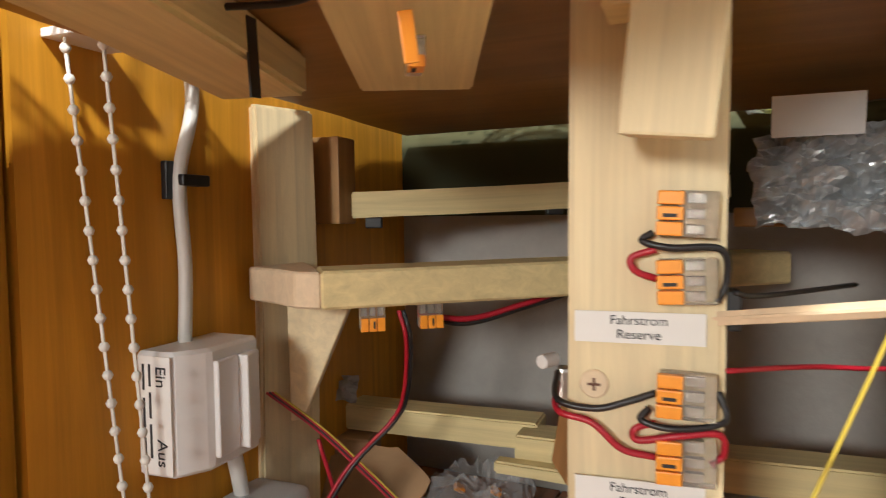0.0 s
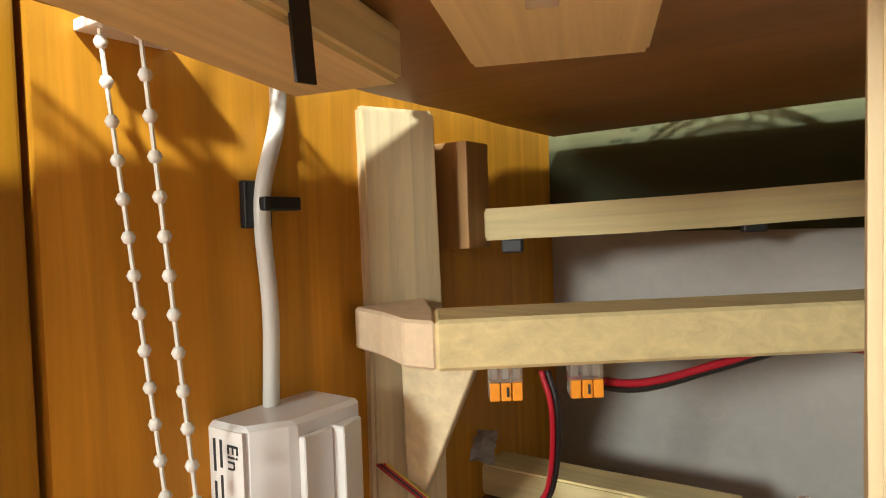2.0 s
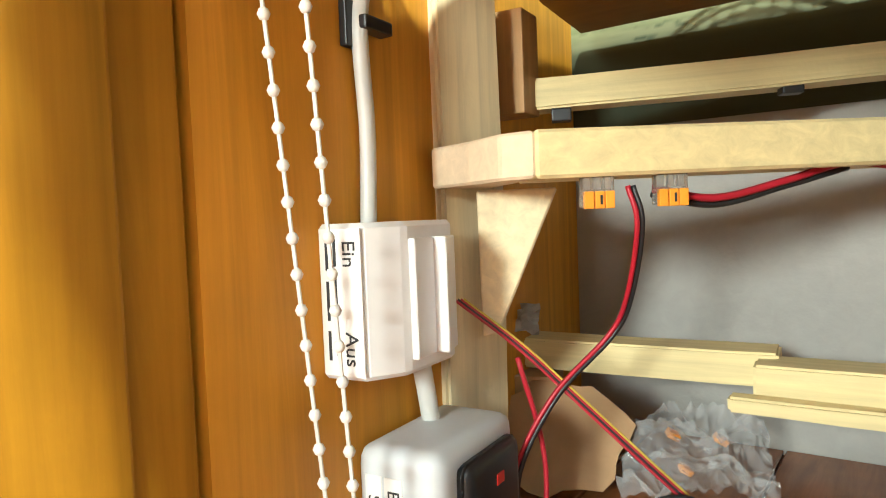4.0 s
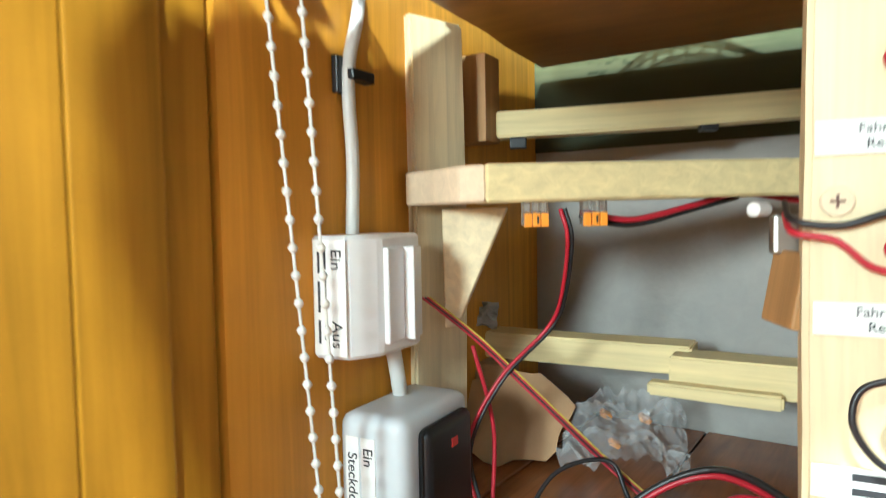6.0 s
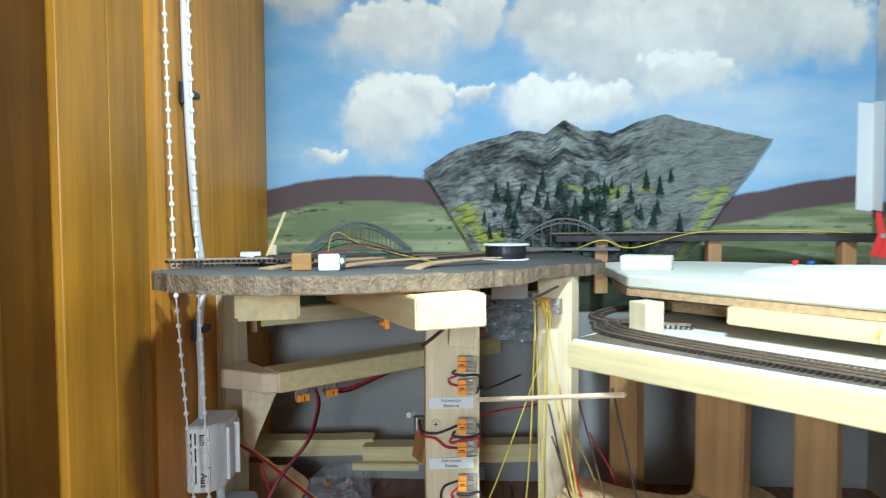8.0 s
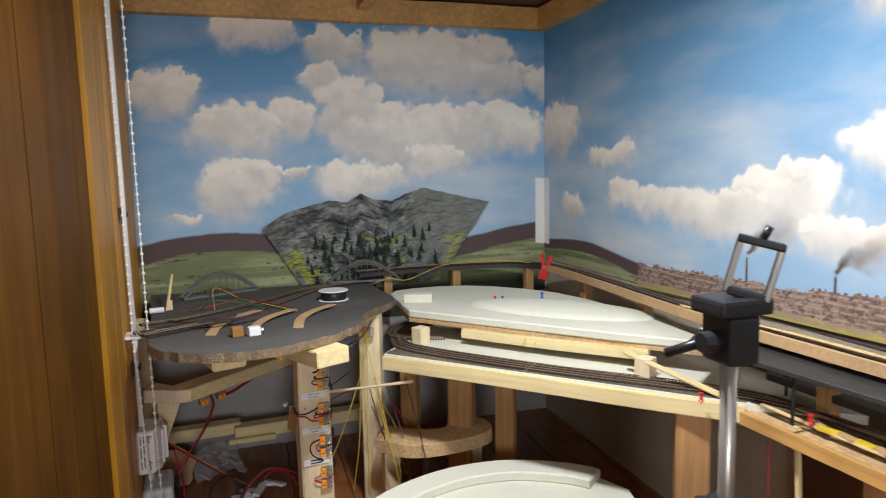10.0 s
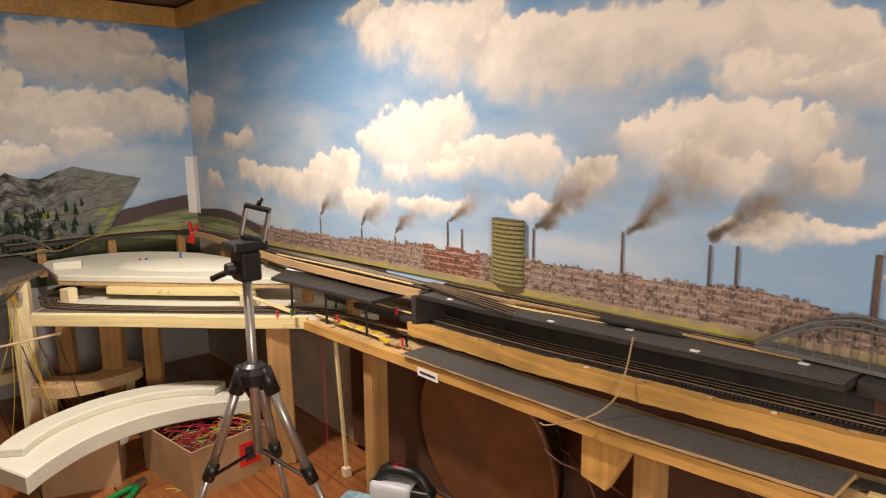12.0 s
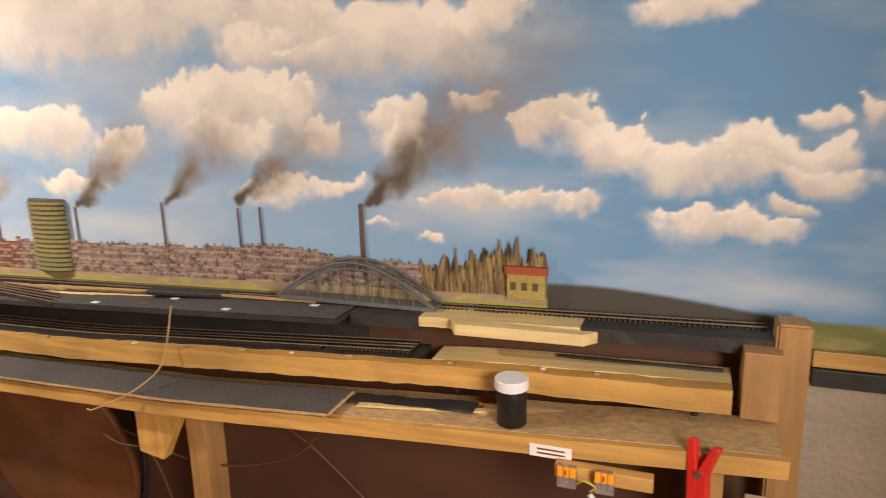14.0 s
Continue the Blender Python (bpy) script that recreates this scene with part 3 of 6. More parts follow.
def strip_picture(s, v):
    z = v * (roof(s) + 0.010)
    k = np.floor(s / 0.031 + 0.35 * np.sin(s * 17)).astype(int)
    t = np.random.RandomState(4).rand(200)[k % 200]
    col = mix(np.broadcast_to(np.array((0.25, 0.165, 0.125)), s.shape + (3,)), (0.36, 0.26, 0.205), t)
    col = np.where(((s > 0.90) & (s < 1.02))[..., None], np.array((0.24, 0.07, 0.03)), col)
    win = (((s * 230 + t * 7) % 1 < 0.45) & ((z * 150 + t) % 1 < 0.5) & (z > 0.010))
    col = mix(col, (0.06, 0.045, 0.045), win * 0.75)
    pipe = ((z * 120 + 0.4 * np.floor(s * 9)) % 1 < 0.26)
    col = mix(col, (0.46, 0.34, 0.27), pipe * 0.75)
    col = mix(col, (0.10, 0.06, 0.05), (fbm(s * 210, z * 260, 93) - 0.50) * 5)
    col = mix(col, (0.50, 0.40, 0.33), (fbm(s * 300, z * 500, 94) - 0.60) * 5)
    tree = mix(np.broadcast_to(np.array((0.17, 0.10, 0.05)), s.shape + (3,)), (0.36, 0.27, 0.10), (fbm(s * 700, z * 70, 95) - 0.42) * 4)
    tree = mix(tree, (0.03, 0.03, 0.012), (fbm(s * 420, z * 60, 96) - 0.54) * 7)
    col = np.where((s > 1.545)[..., None], tree, col)
    fence = mix(np.broadcast_to(np.array((0.36, 0.27, 0.17)), s.shape + (3,)), (0.45, 0.38, 0.10), (fbm(s * 60, z * 200, 97) - 0.5) * 4)
    fence = mix(fence, (0.40, 0.36, 0.06), (0.003 - z) * 900)
    return np.where((z < 0.010)[..., None], fence, col)


def fine_strip(name, s0, s1, ns, nz, place, picture, mat, **tags):
    return printed_sheet(name, 0, ns - 1, 0, nz - 1, 1, lambda a, b: place(s0 + (s1 - s0) * a / (ns - 1), b / (nz - 1)), lambda a, b: picture(s0 + (s1 - s0) * a / (ns - 1), b / (nz - 1)), mat, **tags)


factory = fine_strip("factory_cutout", 0.36, 1.665, 1700, 52, strip_place, strip_picture, CARDPRINT, label="cut-out printed factory skyline with brick halls, chimneys and trees", category="backdrop cutout")
BRICKRED = material("chimney_brick", (0.17, 0.11, 0.085), 0.8, grain=(200, 200, 500), spread=0.3)
for cs, cz, smoke in CHIMNEYS:
    bm = bmesh.new()
    r0, base = (0.0016 if cs < 1.4 else 0.0030), 0.345 + rise(cs)
    tube(bm, [(0, -cs, base), (0, -cs, cz - 0.002), (0, -cs, cz)], lambda t: r0 * (1 - 0.4 * t), 8)
    for v in bm.verts:
        v.co.x = -0.0034 + v.co.x * 0.35
    part("chimney", bm, BRICKRED, factory, smooth=True)
TOWERBAND = material("tower_bands", (0.30, 0.27, 0.10), 0.7, grain=(300, 300, 300), spread=0.35)
TOWERDARK = material("tower_gaps", (0.13, 0.10, 0.05), 0.8, spread=0.3)
bm = bmesh.new()
tube(bm, [(-0.006, -1.0725, 0.340), (-0.006, -1.0725, 0.426)], 0.0265, 24)
for v in bm.verts:
    v.co.x = -0.006 + (v.co.x + 0.006) * 0.35
tower = part("gas_tower", bm, TOWERDARK, factory, "round banded yellow-green tower")
for k in range(15):
    bm = tube(bmesh.new(), [(0, 0, 0.342 + k * 0.0056), (0, 0, 0.3452 + k * 0.0056)], 0.0283, 24)
    for v in bm.verts:
        v.co.x, v.co.y = -0.006 + v.co.x * 0.36, -1.0725 + v.co.y
    part("band", bm, TOWERBAND, tower)
ROOFRED = material("roof_red", (0.45, 0.10, 0.04), 0.7, spread=0.2)
HOUSEWALL = material("house_yellow", (0.50, 0.38, 0.10), 0.8, spread=0.3, grain=(400, 400, 300))
house = part("house", box(-0.012, -0.007, -1.664, -1.630, 0.354, 0.376), HOUSEWALL, factory, "small yellow printed house with a red roof")
part("roof", prism([(-0.012, -1.666), (-0.007, -1.666), (-0.007, -1.628), (-0.012, -1.628)], 0.376, 0.383), ROOFRED, house)
for k in range(3):
    part("window", box(-0.0125, -0.0115, -1.658 + k * 0.010, -1.653 + k * 0.010, 0.362, 0.369), TOWERDARK, house)
# ---- timber frame of the west end ----
SHELF_TURN = math.radians(41)
E1, E2 = Vector((math.cos(SHELF_TURN), math.sin(SHELF_TURN), 0)), Vector((-math.sin(SHELF_TURN), math.cos(SHELF_TURN), 0))


def batten(name, label, a, b, w, h, mat=None, roll=0.0, seed=0, category="batten", bevel=0.0015):
    d = Vector(b) - Vector(a)
    return thing(name, label, category, beam(d.length, w, h, bevel, seed=seed), mat or PINE_X, along(a, b, roll))


def upright(name, label, x, y, z0, z1, w, d, turn, mat=None, seed=0):
    """A post whose front is turned by degrees."""
    bm = beam(z1 - z0, d, w, 0.002, seed=seed)
    bmesh.ops.transform(bm, matrix=pose(0, 0, 0, 0, -90, 0), verts=bm.verts)
    return thing(name, label, "post", bm, mat or PINE_Z, pose(x, y, z0, 0, 0, turn))


post_l = upright("post", "light pine corner post against the wooden wall", -0.791, -0.198, FLOOR, 0.286, 0.046, 0.030, 75, seed=1)
post_r = upright("post", "light pine post carrying a row of lever connectors", -0.5345, -0.313, FLOOR, 0.2880, 0.047, 0.034, 8, seed=2)
post_3 = upright("post", "light pine post hung with yellow wires", -0.437, -0.287, FLOOR, 0.290, 0.033, 0.022, -28, seed=3)

# shelf batten with a chamfered corner piece
sh0 = Vector((-0.711, -0.256, 0))
outline = [sh0, sh0 + E1 * 0.30, sh0 + E1 * 0.30 + E2 * 0.038, sh0 + E2 * 0.040, Vector((-0.772, -0.192, 0)), Vector((-0.780, -0.236, 0)), Vector((-0.752, -0.245, 0)), Vector((-0.728, -0.257, 0))]


def tilted(bm):
    """The cross batten climbs a little away from the corner post."""
    for v in bm.verts:
        v.co.z += 0.010 * (v.co.xy - sh0.xy).dot(E1.xy)
    return bm


shelf = thing("cross_batten", "pine cross batten with a chamfered end on the corner post", "batten", tilted(prism([(p.x, p.y) for p in outline[:4]], 0.1660, 0.1868, 0.0015)), PINE_X)
part("chamfered_end", tilted(prism([(p.x, p.y) for p in [outline[0], *outline[3:]]], 0.1663, 0.1865, 0.0013)), PINE_END, shelf, "chamfered end piece")
bar2 = batten("rear_batten", "pine batten near the rear wall", (-0.779, -0.134, 0.2236), (-0.528, -0.009, 0.2340), 0.024, 0.0188, seed=4)
thing("end_block", "brown wooden end block beside the rear batten", "block", box(-0.013, 0.013, -0.012, 0.012, 0.0, 0.061, 0.001), OLD_PINE, pose(-0.781, -0.148, 0.2106, 0, 0, 5))
batten("low_batten", "pine batten low along the rear wall", (-0.82, -0.10, 0.058), (-0.645, -0.085, 0.058), 0.03, 0.020, seed=6)
batten("low_batten", "split pine batten continuing low along the rear", (-0.655, -0.105, 0.054), (-0.40, -0.08, 0.054), 0.03, 0.022, seed=7)
batten("low_batten", "thin splintered pine lath under the low batten", (-0.665, -0.125, 0.044), (-0.585, -0.12, 0.044), 0.012, 0.009, seed=8)
gus = prism([(0, 0), (0.040, 0), (0.009, -0.072), (0.001, -0.074)], -0.006, 0.006, 0.0008)
thing("gusset", "triangular pine gusset under the cross batten", "bracket", gus, PINE_Z, Matrix.Translation((-0.764, -0.218, 0.164)) @ pose(0, 0, 0, 90, 0, 24))
thing("packing_block", "small sawn pine block on the side of the post", "block", box(-0.013, 0.010, -0.012, 0.012, 0, 0.026, 0.001), OLD_PINE, pose(-0.556, -0.300, 0.118, 0, 10, 30))

# beams under the turntable board
beam_b = thing("support_beam", "thick pine beam under the round layout board", "beam", beam(0.236, 0.046, 0.0205, 0.001, seed=9), PINE_X, along((-0.523, -0.509, 0.2855), (-0.628, -0.2985, 0.2775)))
beam_a = thing("support_beam", "short pine beam over the corner post", "beam", beam(0.188, 0.041, 0.0185, 0.002, seed=10), PINE_X, along((-0.6435, -0.4835, 0.2845), (-0.7026, -0.305, 0.2790)))
stub = thing("stub_batten", "short pine stub fixed beside the post's top", "batten", box(-0.012, 0.012, -0.011, 0.011, -0.013, 0.022, 0.001), PINE_Z, pose(-0.522, -0.352, 0.249, 4, 6, 6))
thing("shim", "small pine shim on the stub", "block", box(-0.016, 0.016, -0.010, 0.010, 0, 0.010, 0.0008), PINE_X, pose(-0.525, -0.345, 0.272, 0, 0, 6))

# round grey board with a chewed edge
edge = [(-0.785, -0.030), (-0.752, -0.300), (-0.744, -0.400), (-0.728, -0.468), (-0.690, -0.512), (-0.640, -0.531), (-0.590, -0.526), (-0.545, -0.500), (-0.505, -0.462), (-0.478, -0.425), (-0.466, -0.385), (-0.455, -0.345), (-0.425, -0.300), (-0.395, -0.255), (-0.384, -0.215), (-0.392, -0.150), (-0.40, -0.030)]
rim = smooth_line([(x, y, 0) for x, y in edge], 7)
rr = random.Random(8)
rim = [(p.x + rr.uniform(-0.0016, 0.0016), p.y + rr.uniform(-0.0016, 0.0016)) for p in rim]


def lean(y):
    """The round board rises a little towards its free edge."""
    return 0.040 * max(0.0, -0.25 - y)


def leaned(bm):
    for v in bm.verts:
        v.co.z += lean(v.co.y)
    return bm


board = thing("layout_board", "grey-painted round layout board with a rough sawn edge", "model railway board", leaned(prism(rim, 0.286, 0.2962)), PLY)
bm = bmesh.new()
face = bm.faces.new([bm.verts.new((x * 0.9995, y, 0.2966)) for x, y in rim])
bmesh.ops.recalc_face_normals(bm, faces=[face])
part("painted_top", leaned(bm), ASPHALT, board, "dark grey ballast-coloured top")
bm = bmesh.new()
lo = [bm.verts.new((x, y - 0.0007, 0.2865 + rr.uniform(-0.0008, 0.0006))) for x, y in rim]
hi = [bm.verts.new((x, y - 0.0007, 0.2972 + rr.uniform(-0.0008, 0.0006))) for x, y in rim]
for a in range(len(rim) - 1):
    bm.faces.new((lo[a], lo[a + 1], hi[a + 1], hi[a]))
part("sawn_edge", leaned(bm), PLYEDGE, board, "rough torn fibreboard edge")


# track: rails on sleepers along a line
def track(name, label, pts, n=10, gauge=0.009, parent=None, sleepers=True, group="tracks"):
    line = smooth_line(pts, n)
    bed = bmesh.new()
    rails = [bmesh.new(), bmesh.new()]
    dist, nxt = 0.0, 0.0
    for k in (0, 1):
        off = []
        for i, p in enumerate(line):
            d = (line[min(i + 1, len(line) - 1)] - line[max(i - 1, 0)]).normalized()
            off.append(p + Vector((-d.y, d.x, 0)) * (gauge / 2 if k else -gauge / 2) + Vector((0, 0, 0.0030)))
        tube(rails[k], off, 0.00075, 4)
    for a, b in zip(line, line[1:]):
        seg = (b - a).length
        while nxt < dist + seg:
            p = a + (b - a) * ((nxt - dist) / seg)
            q = along(p, b) if (b - p).length > 1e-5 else along(a, b)
            q.translation = p
            c = box(-0.0011, 0.0011, -0.0075, 0.0075, 0.0004, 0.0022)
            bmesh.ops.transform(c, matrix=q, verts=c.verts)
            me = bpy.data.meshes.new("tmp")
            c.to_mesh(me)
            c.free()
            bed.from_mesh(me)
            bpy.data.meshes.remove(me)
            nxt += 0.0042
        dist += seg
    t = thing(name, label, "track", bed, SLEEPER, group=group)
    for r in rails:
        part("rail", r, RAIL, t)
    return t


Z = 0.2968
track("track", "curved model track on the grey board", [(-0.765, -0.36, Z + lean(-0.36)), (-0.70, -0.335, Z + lean(-0.335)), (-0.62, -0.27, Z + 0.001), (-0.55, -0.17, Z), (-0.49, -0.09, Z), (-0.42, -0.05, Z)])
track("track", "curved model track near the rear of the board", [(-0.765, -0.30, Z + lean(-0.30)), (-0.70, -0.27, Z + 0.001), (-0.61, -0.19, Z), (-0.53, -0.10, Z), (-0.43, -0.035, Z)])
track("track", "loose piece of model track jutting over the board's edge", [(-0.748, -0.405, Z + 0.010), (-0.70, -0.37, Z + 0.009), (-0.65, -0.345, Z + 0.008)])
for k, (x, y) in enumerate(((-0.655, -0.36), (-0.605, -0.375), (-0.545, -0.36))):
    pts = [(x - 0.012, y - 0.055), (x - 0.004, y), (x + 0.016, y + 0.045), (x + 0.05, y + 0.085)]
    l = smooth_line([(a, b, 0) for a, b in pts], 6)
    w = 0.0065
    thing("cork_strip", "bent cork roadbed strip on the grey board", "roadbed strip", prism([(p.x - w, p.y) for p in l] + [(p.x + w, p.y - 0.004) for p in l[::-1]], 0.2968 + lean(y - 0.055), 0.2988 + lean(y - 0.03)), CORK, group="cork strips")


# arched girder bridge
def bridge(length, height, width):
    b = thing("arch_bridge", "dark grey plastic arch railway bridge", "model bridge")
    part("deck", box(-length / 2, length / 2, -width / 2, width / 2, 0, 0.004, 0.0005), GIRDER, b)
    for side in (-1, 1):
        y = side * width / 2
        arch = [(-length / 2 + length * k / 24, y, 0.004 + height * math.sin(math.pi * k / 24)) for k in range(25)]
        part("arch", tube(bmesh.new(), arch, 0.0013, 6), GIRDER, b)
        arch2 = [(x * 0.97, yy, max(0.004, z * 0.86)) for x, yy, z in arch]
        part("arch", tube(bmesh.new(), arch2, 0.0009, 6), GIRDER, b)
        for k in range(1, 24, 2):
            x, _, z = arch[k]
            part("hanger", tube(bmesh.new(), [(x, y, 0.004), (x, y, z)], 0.0006, 5), GIRDER, b)
            if k < 22:
                x2, _, z2 = arch[k + 2]
                part("diagonal", tube(bmesh.new(), [(x, y, z), (x2, y, z2 * 0.82)], 0.0005, 5), GIRDER, b)
    for k in range(5, 20, 2):
        x = -length / 2 + length * k / 24
        z = 0.004 + height * math.sin(math.pi * k / 24)
        part("cross_tie", tube(bmesh.new(), [(x, -width / 2, z), (x, width / 2, z)], 0.0006, 5), GIRDER, b)
    return b


br = bridge(0.135, 0.036, 0.020)
br.matrix_world = pose(-0.665, -0.075, 0.297, 0, 0, 24)
copy_thing(br, pose(-0.405, -0.055, 0.300, 0, 0, -6))
bridge(0.166, 0.037, 0.020).matrix_world = pose(-0.0225, -1.485, 0.3405, 1.5, 0, 90)

# ---- corner layout: lower deck on a diagonal front ----
P1, P2 = Vector((-0.436, -0.380, 0)), Vector((-0.104, -0.720, 0))
low = prism([(P1.x, P1.y), (P2.x, P2.y), (-0.002, -0.80), (-0.002, -0.002), (-0.30, -0.002), (-0.30, -0.20)], 0.236, 0.246)
deck = thing("lower_deck", "lower layout deck, white and grey painted board with a pine front", "model railway board", low, FOAM)
part("front_plank", beam((P2 - P1).length, 0.012, 0.0195, 0.001, seed=12), PINE_X, deck, "pine front plank", along((P1.x, P1.y, 0.2345), (P2.x, P2.y, 0.2345)))
roadbed = [P1 + Vector((0.71, 0.70, 0)) * o + (P2 - P1) * f for o, f in ((0.004, 0.0), (0.004, 1.0), (0.046, 1.02), (0.046, 0.0))]
part("front_roadbed", prism([(p.x, p.y) for p in roadbed], 0.2461, 0.2464), ROADBED, deck, "grimy grey-brown roadbed under the front tracks")
for k, off in enumerate((0.016, 0.034)):
    n = Vector((0.71, 0.70, 0)) * off
    a, b = P1 + n, P2 + n
    track("track", "model track along the lower deck's front edge", [(a.x + 0.02, a.y + 0.06, 0.2465), (a.x + 0.03, a.y - 0.01, 0.2465), ((a.x + b.x) / 2, (a.y + b.y) / 2, 0.2465), (b.x, b.y, 0.2465), (b.x + 0.03 - 0.02 * k, b.y - 0.14, 0.252), (b.x + 0.035 - 0.01 * k, b.y - 0.30, 0.252)])
track("track", "tight curve of dark model track on white foam", [(-0.33, -0.33, 0.2466), (-0.385, -0.31, 0.2466), (-0.40, -0.27, 0.2466), (-0.36, -0.21, 0.2466), (-0.28, -0.17, 0.2466), (-0.18, -0.18, 0.2466)])
oval = smooth_line([(-0.33, -0.27, 0), (-0.28, -0.32, 0), (-0.18, -0.42, 0), (-0.09, -0.52, 0), (-0.05, -0.44, 0), (-0.14, -0.30, 0), (-0.24, -0.22, 0), (-0.32, -0.23, 0), (-0.33, -0.27, 0)], 6)[:-1]
thing("helix_plate", "rounded light plywood helix plate between the decks", "plywood plate", prism([(p.x, p.y) for p in oval], 0.2525, 0.263, 0.0008), CHIPBOARD)
# upper deck: white foam over a pine ledge
n = Vector((0.71, 0.70, 0))
Q1, Q2 = P1 + n * 0.090 + Vector((-0.005, 0.02, 0)), P2 + n * 0.085 + Vector((-0.035, 0.035, 0))
upper = [(Q1.x, Q1.y), (Q2.x, Q2.y), (Q2.x + 0.035, Q2.y + 0.03), (-0.060, -0.46), (-0.10, -0.25), (-0.22, -0.12), (-0.36, -0.12), (-0.375, -0.22)]
ledge = thing("upper_deck", "upper plywood deck on pine ledges", "model railway board", prism([(x, y) for x, y in upper], 0.271, 0.277), CHIPBOARD)
part("ledge", beam((Q2 - Q1).length * 0.62, 0.016, 0.014, 0.001, seed=13), PINE_X, ledge, "pine ledge under the front", along(tuple(Q1 + (Q2 - Q1) * 0.22) [:2] + (0.264,), tuple(Q1 + (Q2 - Q1) * 0.86)[:2] + (0.264,)))
foam_pts = smooth_line([(x, y, 0) for x, y in upper] + [(upper[0][0], upper[0][1], 0)], 3)[:-1]
thing("foam_slab", "carved white polystyrene slab on the upper deck", "foam slab", prism([(p.x, p.y) for p in foam_pts], 0.2775, 0.2895, 0.002), FOAM)
hump = bmesh.new()
bmesh.ops.create_uvsphere(hump, u_segments=28, v_segments=14, radius=1)
bmesh.ops.delete(hump, geom=[v for v in hump.verts if v.co.z < -0.05], context="VERTS")
bmesh.ops.transform(hump, matrix=Matrix.Translation((-0.165, -0.385, 0.2893)) @ pose(0, 0, 0, 0, 0, -46) @ Matrix.Diagonal((0.15, 0.055, 0.013, 1)), verts=hump.verts)
thing("foam_mound", "shallow white foam mound on the slab", "foam mound", hump, FOAM, smooth=True)
thing("foam_block", "small cream foam block at the end of the slab", "foam block", box(-0.024, 0.024, -0.014, 0.014, 0, 0.014, 0.0015), FOAM, pose(-0.345, -0.235, 0.2895, 0, 0, -20))
# rear ring of the track bed that follows the walls
ring = smooth_line([(-0.42, -0.06, 0), (-0.30, -0.045, 0), (-0.16, -0.05, 0), (-0.075, -0.085, 0), (-0.045, -0.18, 0), (-0.048, -0.35, 0), (-0.060, -0.60, 0), (-0.052, -0.80, 0), (-0.040, -0.96, 0)], 8)
w = 0.017
def rib(line, w):
    out_l, out_r = [], []
    for i, p in enumerate(line):
        d = (line[min(i + 1, len(line) - 1)] - line[max(i - 1, 0)]).normalized()
        s = Vector((-d.y, d.x, 0)) * w
        out_l.append((p.x + s.x, p.y + s.y))
        out_r.append((p.x - s.x, p.y - s.y))
    return out_l + out_r[::-1]
thing("track_bed", "curved dark track bed with a raw wooden edge round the corner", "track bed", prism(rib(ring, 0.019), 0.3115, 0.3185), DARKDECK)
thing("bed_edging", "pale wooden edging strip of the rear track bed", "edging", prism(rib([p + Vector((-0.022, 0, 0)) for p in ring[30:]], 0.0028), 0.3115, 0.3235), CORK)
track("track", "model track round the corner on the rear bed", [(p.x, p.y, 0.3187) for p in ring[::8]])
for k, (x, y) in enumerate(((-0.36, -0.055), (-0.22, -0.05), (-0.08, -0.09), (-0.045, -0.26), (-0.05, -0.45), (-0.057, -0.64), (-0.055, -0.78))):
    thing("riser", "small wooden riser under the rear track bed", "riser", box(-0.008, 0.008, -0.008, 0.008, 0.246, 0.3115, 0.001), OLD_PINE, pose(x, y, 0), group="risers")
for k, (x, y, z0, z1) in enumerate(((-0.37, -0.34, 0.246, 0.271), (-0.15, -0.60, 0.246, 0.271), (-0.20, -0.30, 0.263, 0.271))):
    thing("spacer", "pine spacer block between the decks", "block", box(-0.010, 0.010, -0.010, 0.010, z0, z1, 0.001), PINE_Z, pose(x, y, 0, 0, 0, 30), group="spacers")
# legs under the corner
for x, y, w_, d_, t in ((-0.305, -0.335, 0.040, 0.020, -40), (-0.245, -0.37, 0.030, 0.020, -40), (-0.130, -0.665, 0.038, 0.028, -30), (-0.36, -0.22, 0.03, 0.02, -40)):
    upright("leg", "orange-brown pine leg under the layout", x, y, FLOOR, 0.2355, w_, d_, t, OLD_PINE, seed=int(-x * 100))

# ---- east layout: stacked decks along the wall ----


def climb(y, lift):
    """Extra height along the wall: how much, from where, over what length."""
    return lift[0] * min(1, max(0, (-y - lift[1]) / lift[2]))


def run(x0, x1, y0, y1, z0, z1, cuts=0, ragged=0.0, seed=0, lift=(0.0, 0.0, 1.0)):
    """A slab along y that climbs with the layout; z is given where y = -1.07."""
    bm = box(x0, x1, y1, y0, z0, z1)
    es = [e for e in bm.edges if abs(e.verts[0].co.y - e.verts[1].co.y) > abs(y1 - y0) * 0.9]
    if cuts:
        bmesh.ops.subdivide_edges(bm, edges=es, cuts=cuts)
    r = random.Random(seed)
    for v in bm.verts:
        v.co.z += rise(-v.co.y) + r.uniform(-ragged, ragged) + climb(v.co.y, lift)
        v.co.x += r.uniform(-ragged, ragged)
    return bm


